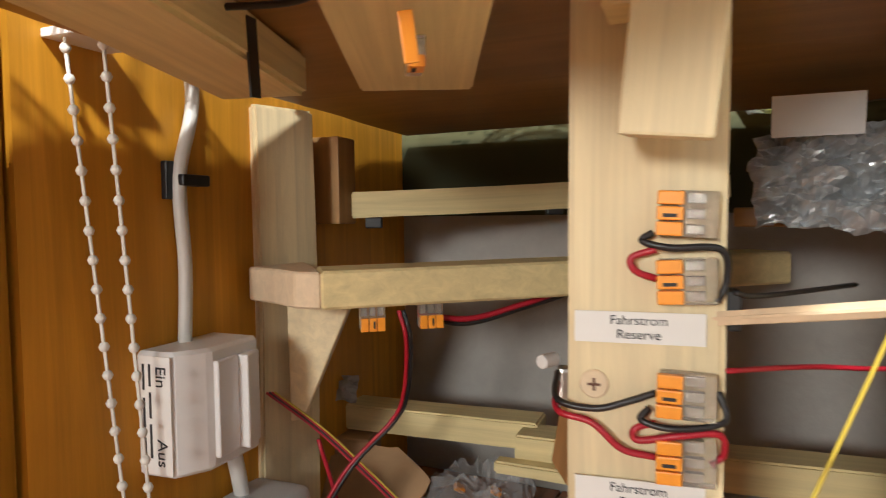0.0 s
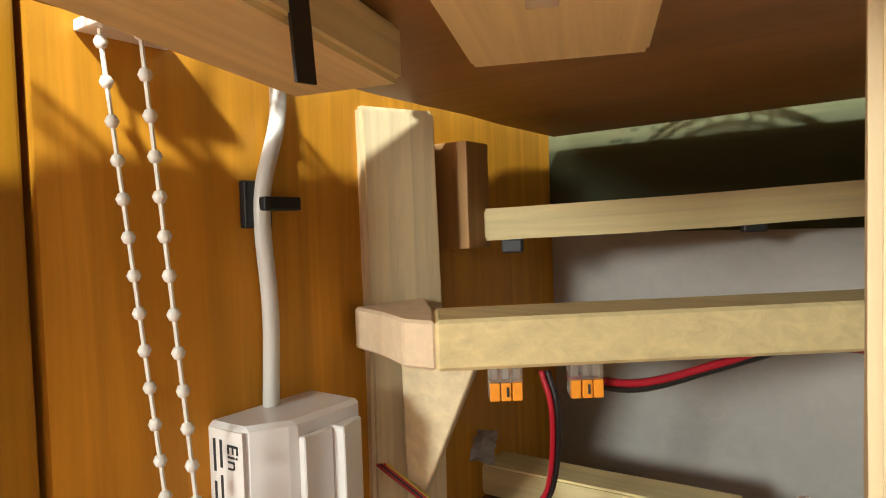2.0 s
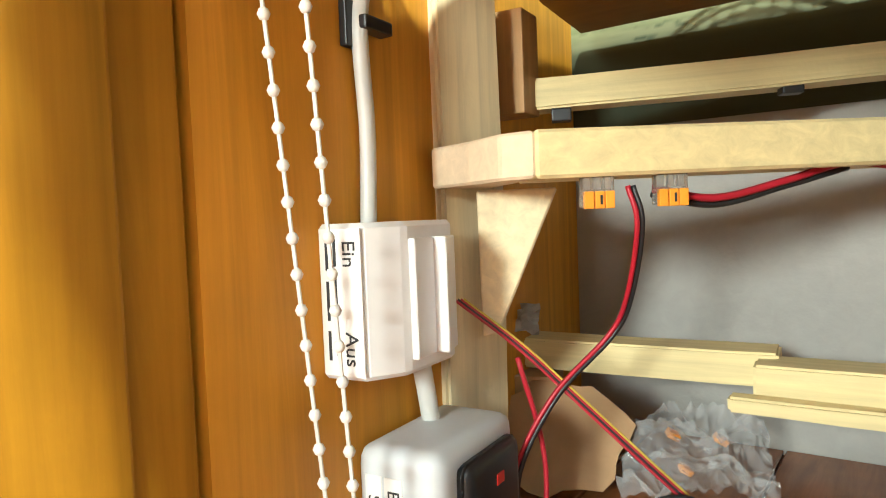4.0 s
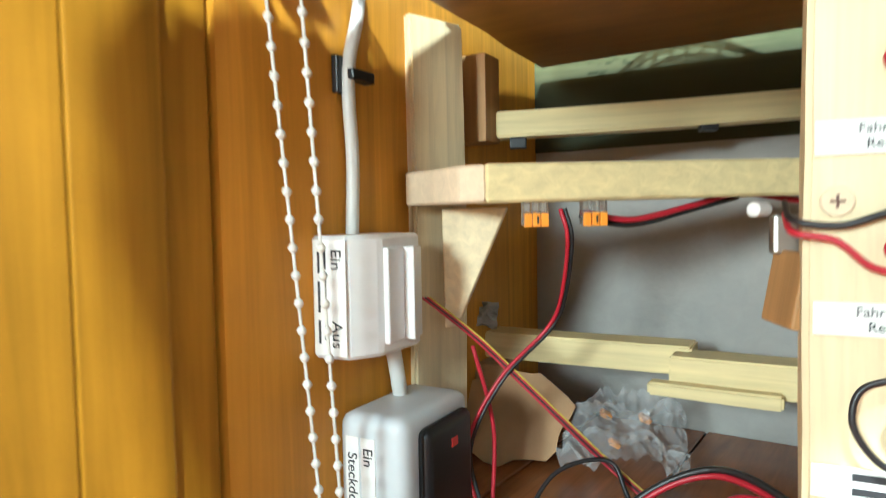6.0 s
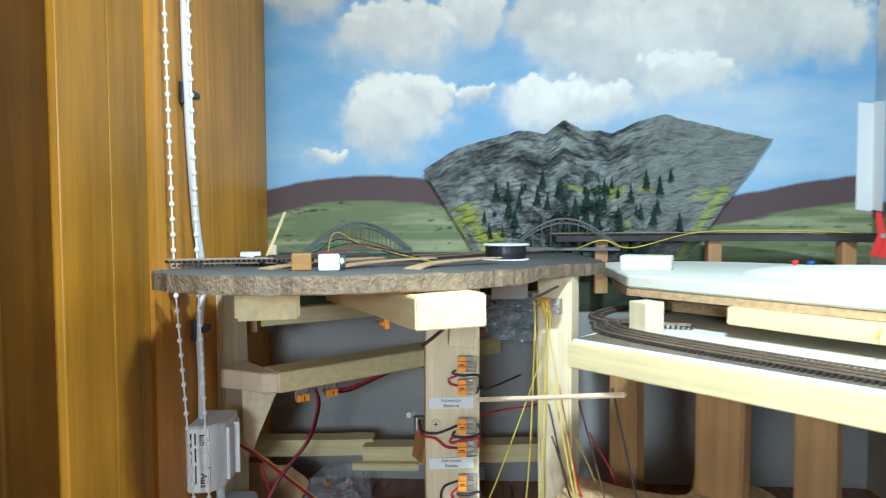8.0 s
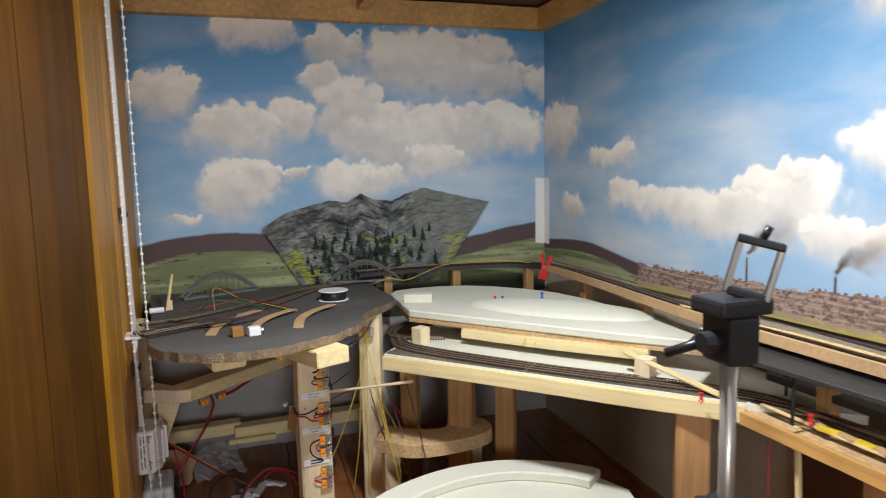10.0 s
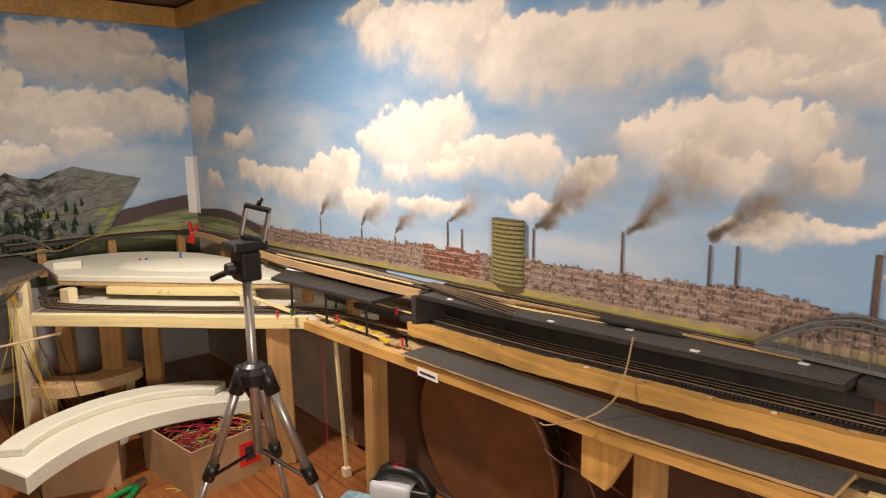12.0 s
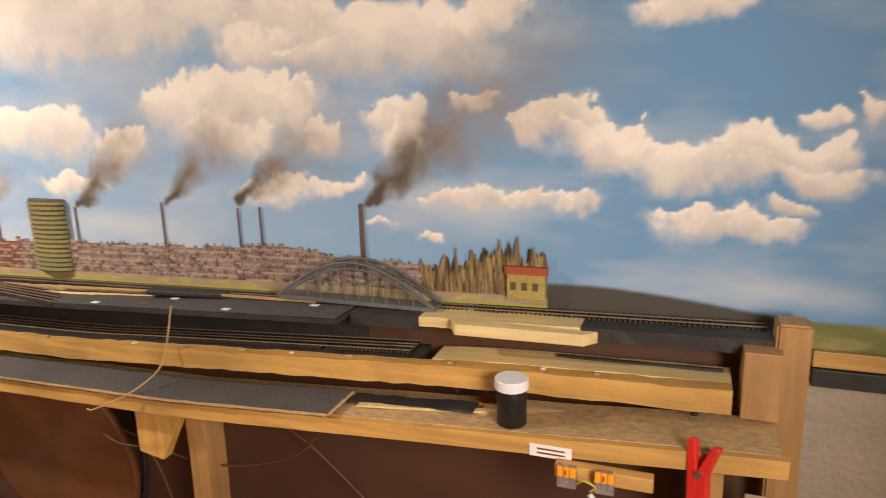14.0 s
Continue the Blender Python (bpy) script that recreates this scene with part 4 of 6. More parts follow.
LIFT, MIDLIFT, TOPLIFT = (0.021, 1.324, 0.523), (0.017, 1.15, 0.50), (0.007, 1.10, 0.38)
front = thing("front_deck", "lower front deck of pine and chipboard along the wall", "model railway board", run(-0.106, -0.050, -0.70, -1.846, 0.2385, 0.2480, 30, 0.0003, lift=LIFT), CHIPBOARD)
part("fascia", run(-0.112, -0.106, -0.70, -1.850, 0.2335, 0.2475, 30, 0.0003, lift=LIFT), OLD_PINE_Y, front, "orange pine fascia")
thing("ballast_sheet", "thin grey card sheet lying along the front deck", "card sheet", run(-0.116, -0.070, -0.985, -1.500, 0.2515, 0.2535, 16, 0.0006, 3, lift=LIFT), ASPHALT)
part("torn_edge", run(-0.1166, -0.1161, -0.985, -1.500, 0.2513, 0.2538, 40, 0.0003, 31, lift=LIFT), CORK, bpy.data.objects["ballast_sheet"], "pale torn card edge")
part("torn_edge", run(-0.116, -0.070, -1.5003, -1.5013, 0.2513, 0.2538, lift=LIFT), CORK, bpy.data.objects["ballast_sheet"], "pale torn card edge")
thing("track_strip", "dark painted strip on the front deck", "roadbed strip", run(-0.085, -0.068, -1.503, -1.62, 0.2495, 0.2512, 8, 0.0006, 4, lift=LIFT), DARKDECK)
mid = thing("middle_beam", "sawn yellow pine beam with chipped top edge", "beam", run(-0.074, -0.060, -0.945, -1.815, 0.262, 0.2805, 60, 0.0007, 5, lift=MIDLIFT), OLD_PINE_Y)
thing("middle_deck", "dark middle deck with hidden tracks", "model railway board", run(-0.0595, -0.020, -0.70, -1.56, 0.272, 0.2795, 20, lift=MIDLIFT), DARKDECK)
thing("middle_plank", "pale bare pine plank on the middle level", "plank", run(-0.0595, -0.028, -1.575, -1.815, 0.268, 0.2808, 10, 0.0004, 6, lift=MIDLIFT), PINE_Y)
thing("road_deck", "dark grey road deck on the upper level", "model railway board", run(-0.068, -0.021, -0.965, -1.487, 0.316, 0.3205, 12, 0.0002, lift=TOPLIFT), DARKDECK)
part("road_surface", run(-0.066, -0.022, -0.967, -1.485, 0.3208, 0.3216, 12, lift=TOPLIFT), ASPHALT, bpy.data.objects["road_deck"], "worn grey road top")
thing("upper_plank", "raw pine plank below the rear track", "plank", run(-0.046, -0.018, -1.558, -1.700, 0.312, 0.3215, 8, 0.0005, 7, lift=TOPLIFT), PINE_Y)
thing("upper_plank", "short black painted plank beside the road deck", "plank", run(-0.046, -0.018, -1.489, -1.5575, 0.308, 0.3210, 6, 0.0004, 17, lift=TOPLIFT), DARKDECK)
thing("upper_plank", "plank painted black with torn edge", "plank", run(-0.043, -0.018, -1.7005, -1.846, 0.309, 0.3205, 12, 0.0006, 8, lift=TOPLIFT), DARKDECK)
thing("wedge", "bare pine wedge fixed before the upper plank", "wedge", prism([(-0.062, -1.597), (-0.0465, -1.588), (-0.0465, -1.715), (-0.058, -1.705)], 0.333, 0.343, 0.0008), PINE_Y)
rear = thing("rear_bed", "dark rear track bed against the wallpaper", "track bed", run(-0.021, -0.0075, -0.965, -1.846, 0.317, 0.3265, 14, 0.0003, 9), DARKDECK)
part("edging", run(-0.0245, -0.0215, -1.00, -1.846, 0.321, 0.3262, 50, 0.0006, 10), CORK, rear, "pale raw edge strip")
for x, z in ((-0.015, 0.3267), (-0.044, 0.2798), (-0.028, 0.2798)):
    ys = (-0.965, -1.15, -1.25, -1.4, -1.55) if z < 0.3 else (-0.965, -1.2, -1.5, -1.84)
    track("track", "straight model track along the wall", [(x, y, z + 0.0002 + rise(-y) + (climb(y, MIDLIFT) if z < 0.3 else 0)) for y in ys])
for k in range(4):
    track("track", "dark turnout tracks fanning over the road deck", [(-0.026 - 0.003 * k, -0.94, 0.3218), (-0.030 - 0.006 * k, -1.02 , 0.3218), (-0.036 - 0.009 * k, -1.10 - 0.012 * k, 0.3218)], gauge=0.007)
thing("black_plate", "loose black painted plate leaning on the edging", "plate", prism([(-0.040, -1.24), (-0.020, -1.235), (-0.018, -1.335), (-0.030, -1.33)], 0.3335, 0.3375, 0.0005), DARKDECK)
# black portal roof with thin legs
roof_black = thing("portal_roof", "black flat roof on thin posts over the lower tracks", "model roof", prism([(-0.135, -0.66), (-0.062, -0.60), (-0.040, -0.90), (-0.105, -0.905)], 0.300, 0.305, 0.0005), DARKDECK)
for x, y in ((-0.120, -0.70), (-0.110, -0.79), (-0.101, -0.885), (-0.05, -0.72)):
    part("roof_post", tube(bmesh.new(), [(x, y, 0.249), (x, y, 0.300)], 0.002, 6), BLACK, roof_black)
thing("tunnel_wall", "black painted wall under the road deck", "model wall", box(-0.074, -0.020, -0.965, -0.955, 0.268, 0.316), DARKDECK)
# the shade between the decks is put into the colour of both fascia panels
thing("rear_fascia", "fascia panel beneath the upper deck, black to stand for shade", "panel", run(-0.0225, -0.019, -0.97, -1.495, 0.281, 0.316), DARKDECK)
thing("rear_fascia", "fascia panel behind the bare planks, shade put into its dark brown", "panel", run(-0.0225, -0.019, -1.4955, -1.86, 0.281, 0.316), BROWNWALL)
structure("wall_lower_board", run(-0.0135, -0.010, -0.70, -1.846, 0.0, 0.264), BROWNWALL, "brown board closing the space behind the front deck")
# end post and supports
upright("end_post", "orange pine end post of the layout", -0.034, -1.856, FLOOR, 0.362, 0.024, 0.024, 0, OLD_PINE, seed=21)
thing("end_block", "orange pine block joining decks and end post", "block", box(-0.060, -0.024, -1.848, -1.822, 0.290, 0.343, 0.001), OLD_PINE)
for y in (-0.86, -1.327, -1.80):
    upright("leg", "orange-brown pine leg under the front deck", -0.072, y, FLOOR, 0.24 + rise(-y), 0.03, 0.024, 4, OLD_PINE, seed=int(-y * 50))
gp = prism([(0, 0), (0.062, 0), (0.030, -0.060), (0.0, -0.055)], -0.006, 0.006, 0.0008)
thing("leg_gusset", "pine gusset board screwed to the leg", "bracket", gp, OLD_PINE_Y, Matrix.Translation((-0.090, -1.262, 0.2385)) @ pose(0, 0, 0, 90, 0, -90))
for x, y in ((-0.078, -0.78), (-0.062, -0.85)):
    st = thing("prop_stick", "thin pine prop stick glued to the floor", "stick", beam(0.262, 0.005, 0.005, 0.0005), PINE_X, along((x, y, FLOOR + 0.0005), (x - 0.015, y + 0.0, 0.240)))
    part("clamp_block", box(-0.000, 0.016, -0.006, 0.006, -0.008, 0.004, 0.001), PINE_END, st)

# round brown plate standing behind the legs
bm = lathe([(0.128, 0), (0.130, 0.002), (0.130, 0.006), (0.128, 0.008)], 48)
thing("round_plate", "large round brown hardboard plate leaning on the wall", "plate", bm, HARDBOARD, Matrix.Translation((-0.030, -1.045, FLOOR + 0.129)) @ pose(0, 0, 0, 0, 84, 0))
# ---- floor planks ----
pl = [mesh_of(box(-0.0455, 0.0455, -0.30, 0.30, -0.004, 0, 0.0008, 1), "plank", FLOORWOOD) for _ in (0,)][0]
for i in range(10):
    for j in range(5):
        x, y = X0 - 0.05 + 0.0925 * (i + 0.5), 0.0 - 0.6025 * (j + (0.5 if i % 2 else 0.15))
        low_end, high_end = max(y - 0.30, Y0), min(y + 0.30, -0.001)
        if high_end - low_end > 0.03:
            o = new("plank", pl)
            o.parent = floor
            o.matrix_local = pose(x, (low_end + high_end) / 2, FLOOR) @ Matrix.Diagonal((1, (high_end - low_end) / 0.60, 1, 1))

# ---- things on the wooden wall ----
WN, WU = Vector((0.9967, 0.0813, 0)), Vector((-0.0813, 0.9967, 0))


def wall_at(y, out=0.0, z=0.0):
    return Vector((-0.7755 - 0.0816 * (y + 0.374), y, z)) + WN * out


def wall_pose(y, z, out=0.0):
    m = Matrix((-WU, WN, Vector((0, 0, 1)))).transposed().to_4x4()
    m.translation = wall_at(y, out, z)
    return m


# bead chain of a blind, two strands
bead = mesh_of(lathe([(0.0004, -0.0024), (0.0016, -0.0018), (0.0024, 0), (0.0016, 0.0018), (0.0004, 0.0024)], 10), "bead", BEAD, True)
for x, y, dx, dy in ((-0.7650, -0.3482, -0.027, -0.0777), (-0.7495, -0.3440, 0.0035, -0.0750)):
    chain = thing("bead_chain", "white plastic bead chain of a blind", "bead chain", group="blind chains")

    def strand(z):
        """The chain leans a little below the hook and hangs straighter above it."""
        k = min(z, 0.29) - 0.2
        return (x + dx * k, y + dy * k - 0.030 * max(0, z - 0.29), z)

    part("cord", tube(bmesh.new(), [strand(z) for z in (0.80, 0.55, 0.29, 0.13, -0.015)], 0.0008, 6), BEAD, chain)
    for k in range(62):
        o = new("bead", bead)
        o.parent = chain
        o.matrix_local = Matrix.Translation(strand(0.796 - k * 0.0130)) @ pose(0, 0, 0, 0, 0, 40 * k)
hook = thing("chain_hook", "small white hook plate holding the chain on the wall", "hook", box(-0.030, 0.004, 0, 0.020, 0.0, 0.004, 0.0008), WHITE, wall_pose(-0.356, 0.2935))

# white cable with black clips
cab = thing("wall_cable", "white round cable clipped to the wooden wall", "cable", tube(bmesh.new(), smooth_line([wall_at(y, 0.006, z) for y, z in ((-0.314, 0.80), (-0.312, 0.60), (-0.308, 0.456), (-0.295, 0.35), (-0.278, 0.285), (-0.289, 0.238), (-0.287, 0.19), (-0.289, 0.148))], 8), 0.0036, 10), WHITECABLE, smooth=True)
for y, z in ((-0.285, 0.236), (-0.302, 0.456)):
    c = thing("cable_clip", "black cable clip nailed to the wall", "cable clip", box(-0.004, 0.010, 0, 0.004, -0.010, 0.010, 0.0008), BLACK, wall_pose(y - 0.001, z), group="cable clips")
    part("strap", box(-0.014, 0.006, 0.004, 0.0115, -0.003, 0.003, 0.001), BLACK, c)

# light switch
sw = thing("light_switch", "white surface-mounted light switch with a paper label on its side", "light switch", m=wall_pose(-0.281, 0.0875))
part("housing", prism([(-0.021, 0), (0.036, 0), (0.035, 0.022), (0.019, 0.032), (-0.020, 0.032)], 0, 0.063, 0.002), WHITE, sw)
for a, b in (((-0.017, 0.0345), (-0.001, 0.0395)), ((-0.0008, 0.0335), (0.0165, 0.0350))):
    pr = prism([(a[0], 0.031), (a[0], a[1]), (b[0], b[1]), (b[0], 0.031)], 0.006, 0.056, 0.0006)
    part("rocker", pr, WHITE, sw)
part("label", box(0.0353, 0.0361, 0.002, 0.0225, 0.002, 0.061), PAPER, sw, "white paper label with handwriting-size print")
SIDE = Matrix(((0, 0, 1), (0, 1, 0), (-1, 0, 0))).to_4x4()


def side_text(text, size, parent, x, y, z):
    m = SIDE.copy()
    m.translation = (x, y, z)
    return words(text, size, INK, parent, m)


side_text("Ein", 0.0090, sw, 0.0364, 0.0165, 0.051)
side_text("Aus", 0.0090, sw, 0.0364, 0.0165, 0.013)
for y, z0, z1 in ((0.0095, 0.046, 0.057), (0.0095, 0.030, 0.043), (0.0095, 0.010, 0.027), (0.0055, 0.044, 0.057), (0.0055, 0.024, 0.040), (0.0055, 0.008, 0.020)):
    part("printed_bar", box(0.0361, 0.0363, y - 0.0007, y + 0.0007, z0, z1), INK, sw)
cab2 = thing("switch_cable", "short white cable between the two switches", "cable", tube(bmesh.new(), smooth_line([wall_at(-0.262, 0.012, 0.088), wall_at(-0.257, 0.012, 0.068), wall_at(-0.252, 0.012, 0.045)], 6), 0.0045, 10), WHITECABLE, smooth=True)
# socket switch
s2 = thing("socket_switch", "grey splash-proof switch box with a big black rocker", "switch box", m=wall_pose(-0.262, -0.0195))
part("housing", box(-0.037, 0.037, 0, 0.043, 0, 0.074, 0.009, 4), GREYWHITE, s2, smooth=True)
part("rocker", box(-0.028, 0.024, 0.041, 0.050, 0.006, 0.066, 0.006, 3), BLACK, s2, "black rocker with a red lamp", smooth=True)
part("indicator", box(-0.008, -0.001, 0.0496, 0.0506, 0.050, 0.055, 0.0004), RED, s2)
part("label", box(0.0368, 0.0376, 0.016, 0.025, 0.004, 0.062), PAPER, s2, "white tape label")
part("label", box(0.0368, 0.0374, 0.006, 0.0145, 0.004, 0.062), PAPER, s2, "white tape label")
side_text("Ein", 0.0085, s2, 0.0379, 0.0205, 0.052)
side_text("Aus", 0.0085, s2, 0.0379, 0.0205, 0.018)
side_text("Steckdosen", 0.0085, s2, 0.0377, 0.0103, 0.034)


# ---- lever connectors ----
def connector(poles=3):
    c = thing("lever_connector", "clear plastic wire connector with orange levers", "wire connector", group="wire connectors")
    h = 0.0052 * poles
    part("body", box(-0.0030, 0.0098, -0.0075, 0, -h / 2, h / 2, 0.0006), CLEAR, c)
    part("base", box(-0.0085, -0.0030, -0.0060, 0, -h / 2, h / 2, 0.0005), CLEAR, c)
    for k in range(poles):
        z = -h / 2 + 0.0052 * (k + 0.5)
        lv = part("lever", box(-0.0095, -0.0010, -0.0088, -0.0055, z - 0.0023, z + 0.0023, 0.0005), ORANGE, c)
        part("contact", box(0.0000, 0.0060, -0.0050, -0.0012, z - 0.0016, z + 0.0016, 0.0003), STEEL, c)
    for z in (-0.0013,):
        part("mark", box(-0.0075, -0.0030, -0.0090, -0.00885, z, z + 0.0012), INK, c)
    return c


def on_post(dx, z, rz=0.0, dy=-0.0172):
    return pose(-0.5345, -0.313, 0.004, 0, 0, 8) @ pose(dx, dy, z, 0, rz, 0)


first = connector()
first.matrix_world = on_post(0.0115, 0.2115, 3) @ Matrix.Scale(0.88, 4)
for z, r in ((0.1915, -2), (0.157, 2), (0.137, 0), (0.107, 2), (0.088, -2), (0.057, 1), (0.038, 2)):
    copy_thing(first, on_post(0.0116, z, r))
# two under the cross batten, levers hanging
for k, d in ((0, 0.028), (1, 0.061)):
    p = sh0 + E1 * d + E2 * 0.010
    copy_thing(first, Matrix.Translation((p.x, p.y, 0.1610)) @ pose(0, 0, 0, 0, -90, 41))
# one under the thick beam with its lever open
one = connector(1)
one.matrix_world = Matrix.Translation((-0.588, -0.374, 0.2645)) @ pose(0, 0, 0, 90, 0, 122)
thing("open_lever", "orange connector lever standing open", "connector lever", box(-0.002, 0.002, -0.001, 0.001, -0.013, 0.0, 0.0005), ORANGE, pose(-0.581, -0.392, 0.2675, 8, -8, 30))
copy_thing(first, pose(-0.443, -0.3015, 0.262, 0, 0, -28))

# labels on the post
for z, l1, l2 in ((0.1745, "Fahrstrom", "Reserve"), (0.1215, "Fahrstrom", "Rechts"), (0.0725, "", "")):
    lb = thing("post_label", "white printed paper label on the post" if l1 else "white paper label with unreadable print", "label", box(-0.0205, 0.0185, -0.0006, 0, -0.0049, 0.0049), PAPER, on_post(-0.001, z + 0.002, 0, -0.0182), group="post labels")
    if l1:
        words(l1, 0.0041, INK, lb, pose(-0.001, -0.0008, 0.0022, 90))
        words(l2, 0.0041, INK, lb, pose(-0.001, -0.0008, -0.0022, 90))
    else:
        for zz in (0.0022, -0.0022):
            part("printed_bar", box(-0.010, 0.008, -0.0008, -0.0006, zz - 0.0011, zz + 0.0011), INK, lb)
scr = thing("wood_screw", "countersunk screw head in the pine post", "screw", lathe([(0.0046, 0), (0.0046, 0.0006), (0.0040, 0.0010)], 20), PINE_END, on_post(-0.0155, 0.158, 0, -0.0176) @ pose(0, 0, 0, 90))
part("cross_slot", box(-0.002, 0.002, -0.0004, 0.0004, 0.0010, 0.0013), BROWNWIRE, scr)
part("cross_slot", box(-0.0004, 0.0004, -0.002, 0.002, 0.0010, 0.0013), BROWNWIRE, scr)


def pw(*pts):
    """Points given on the post's front: across, height, out."""
    m = pose(-0.5375, -0.313, 0.004, 0, 0, 8)
    return [m @ Vector((x, -0.0175 - o, z)) for x, z, o in pts]


for mat, pts in ((BLACKWIRE, ((-0.026, 0.158, -0.012), (-0.024, 0.1525, 0.002), (-0.012, 0.151, 0.004), (-0.002, 0.154, 0.004), (0.006, 0.157, 0.003))),
                 (REDWIRE, ((-0.026, 0.1545, -0.012), (-0.024, 0.149, 0.002), (-0.013, 0.1465, 0.004), (-0.004, 0.139, 0.004), (0.006, 0.137, 0.003))),
                 (REDWIRE, ((0.006, 0.148, 0.004), (0.000, 0.146, 0.005), (0.001, 0.1425, 0.005), (0.012, 0.145, 0.006), (0.024, 0.146, 0.004), (0.0255, 0.139, 0.001), (0.022, 0.136, 0.001))),
                 (BLACKWIRE, ((0.024, 0.158, 0.001), (0.0255, 0.150, 0.004), (0.012, 0.1475, 0.007), (0.002, 0.149, 0.006), (0.004, 0.1525, 0.004))),
                 (BLACKWIRE, ((0.005, 0.206, 0.004), (0.002, 0.2035, 0.005), (0.010, 0.2015, 0.006), (0.024, 0.2010, 0.004), (0.026, 0.192, 0.001), (0.0235, 0.185, 0.001))),
                 (REDWIRE, ((0.006, 0.201, 0.005), (-0.001, 0.1985, 0.005), (0.000, 0.1945, 0.005), (0.006, 0.192, 0.003))),
                 (BLACKWIRE, ((0.006, 0.108, 0.003), (-0.006, 0.104, 0.005), (-0.0085, 0.094, 0.006), (-0.003, 0.084, 0.005), (0.006, 0.078, 0.004), (0.012, 0.072, 0.0))),
                 (REDWIRE, ((0.006, 0.102, 0.004), (0.001, 0.098, 0.005), (0.002, 0.093, 0.005), (0.006, 0.089, 0.003))),
                 (BLACKWIRE, ((0.005, 0.098, 0.006), (0.014, 0.0975, 0.008), (0.0255, 0.098, 0.004), (0.026, 0.088, 0.001))),
                 (REDWIRE, ((0.006, 0.052, 0.004), (-0.004, 0.048, 0.005), (0.006, 0.042, 0.006), (0.016, 0.046, 0.006), (0.026, 0.05, 0.002)))):
    wire("jumper_wire", "short red jumper wire between connectors" if mat is REDWIRE else "short black jumper wire between connectors", pw(*pts), 0.0011, mat)
for z in (0.186, 0.116, 0.070):
    thing("cable_holder", "small black cable holder on the post's side", "cable holder", box(0.0235, 0.0275, -0.016, -0.004, z - 0.006, z + 0.006, 0.0008), BLACK, pose(-0.5345, -0.313, 0, 0, 0, 8), group="cable holders")
wire("hanging_wire", "thin black wire hanging in a loop beside the post", [(-0.507, -0.327, 0.192), (-0.500, -0.315, 0.19), (-0.470, -0.26, 0.189)], 0.0009, BLACKWIRE)
for k, (z0, z1) in enumerate(((0.168, 0.160),)):
    wire("layout_wire", "red wire running from the post to the corner", [(-0.509, -0.325, z0), (-0.485, -0.29, z0 - 0.004), (-0.455, -0.26, z1), (-0.42, -0.22, z1 + 0.002)], 0.0009, REDWIRE)

# twin wires under the cross batten
S = lambda d, e, z: tuple((sh0 + E1 * d + E2 * e)[:2]) + (z + (0.003 + 0.03 * d if z > 0.13 else 0),)
wire("twin_wire", "red and black twin wire slung under the batten", [S(0.055, 0.010, 0.156), S(0.085, 0.012, 0.150), S(0.120, 0.012, 0.156), S(0.150, 0.012, 0.162), S(0.19, 0.015, 0.156), S(0.24, 0.02, 0.150)], 0.0018, REDWIRE)
wire("twin_wire", "black wire of the slung pair", [S(0.055, 0.012, 0.1535), S(0.085, 0.014, 0.1470), S(0.120, 0.014, 0.1535), S(0.150, 0.014, 0.160)], 0.0016, BLACKWIRE)
for a, b, mt in ((0.044, 0.012, REDWIRE), (0.0465, 0.012, BLACKWIRE)):
    wire("down_lead", "red and black lead looping down from the connectors", [S(a, b, 0.158), S(a + 0.004, b, 0.140), S(a + 0.006, b + 0.02, 0.110), S(a, b + 0.03, 0.090), S(a - 0.03, b + 0.03, 0.060), S(a - 0.05, b + 0.03, 0.020), S(a - 0.045, b + 0.02, FLOOR + 0.004)], 0.0013, mt)
for k, mt in enumerate((REDWIRE, BLACKWIRE, REDWIRE, YELLOWWIRE)):
    o = 0.0015 * k
    wire("ribbon_wire", "thin coloured lead crossing behind the gusset", [S(-0.03 + o, 0.055, 0.110), S(0.0 + o, 0.05, 0.085), S(0.03 + o, 0.04, 0.055), S(0.07 + o, 0.02, 0.015), S(0.10 + o, 0.00, -0.012)], 0.0008, mt)
wire("down_lead", "red lead hanging behind the post", [S(0.0, 0.05, 0.08), S(0.012, 0.05, 0.03), S(0.010, 0.045, FLOOR + 0.003)], 0.0014, REDWIRE)
for k, mt in enumerate((BLACKWIRE, REDWIRE)):
    wire("loop_wire", "thick twin wire arching out of the clutter", [(-0.66 + 0.003 * k, -0.27, FLOOR + 0.003), (-0.635 + 0.003 * k, -0.25, 0.020), (-0.60, -0.24, 0.040 - 0.003 * k), (-0.565, -0.255, 0.036 - 0.003 * k), (-0.545, -0.27, 0.02)], 0.0017, mt)
wire("loop_wire", "red and black wire lying over the cardboard", [(-0.70, -0.25, FLOOR + 0.003), (-0.69, -0.22, 0.012), (-0.665, -0.20, 0.018), (-0.65, -0.205, -0.002), (-0.62, -0.22, FLOOR + 0.004)], 0.0014, BLACKWIRE)
wire("loop_wire", "red wire curling on the floor by the post", [(-0.62, -0.20, FLOOR + 0.003), (-0.60, -0.19, 0.008), (-0.57, -0.21, 0.010), (-0.55, -0.25, FLOOR + 0.004)], 0.0014, REDWIRE)

# black clips under the rear batten
for x, y in ((-0.758, -0.128), (-0.640, -0.069)):
    thing("cable_holder", "small black cable holder under the rear batten", "cable holder", box(-0.006, 0.006, -0.005, 0.005, -0.008, 0, 0.001), BLACK, pose(x, y, 0.2148 + 0.07 * (x + 0.76), 0, 0, 26), group="cable holders")
thing("cable_holder", "small black cable holder under the cross batten", "cable holder", box(-0.006, 0.006, -0.006, 0.006, -0.008, 0, 0.001), BLACK, pose(*S(0.148, 0.012, 0.1705), 0, 0, 41), group="cable holders")
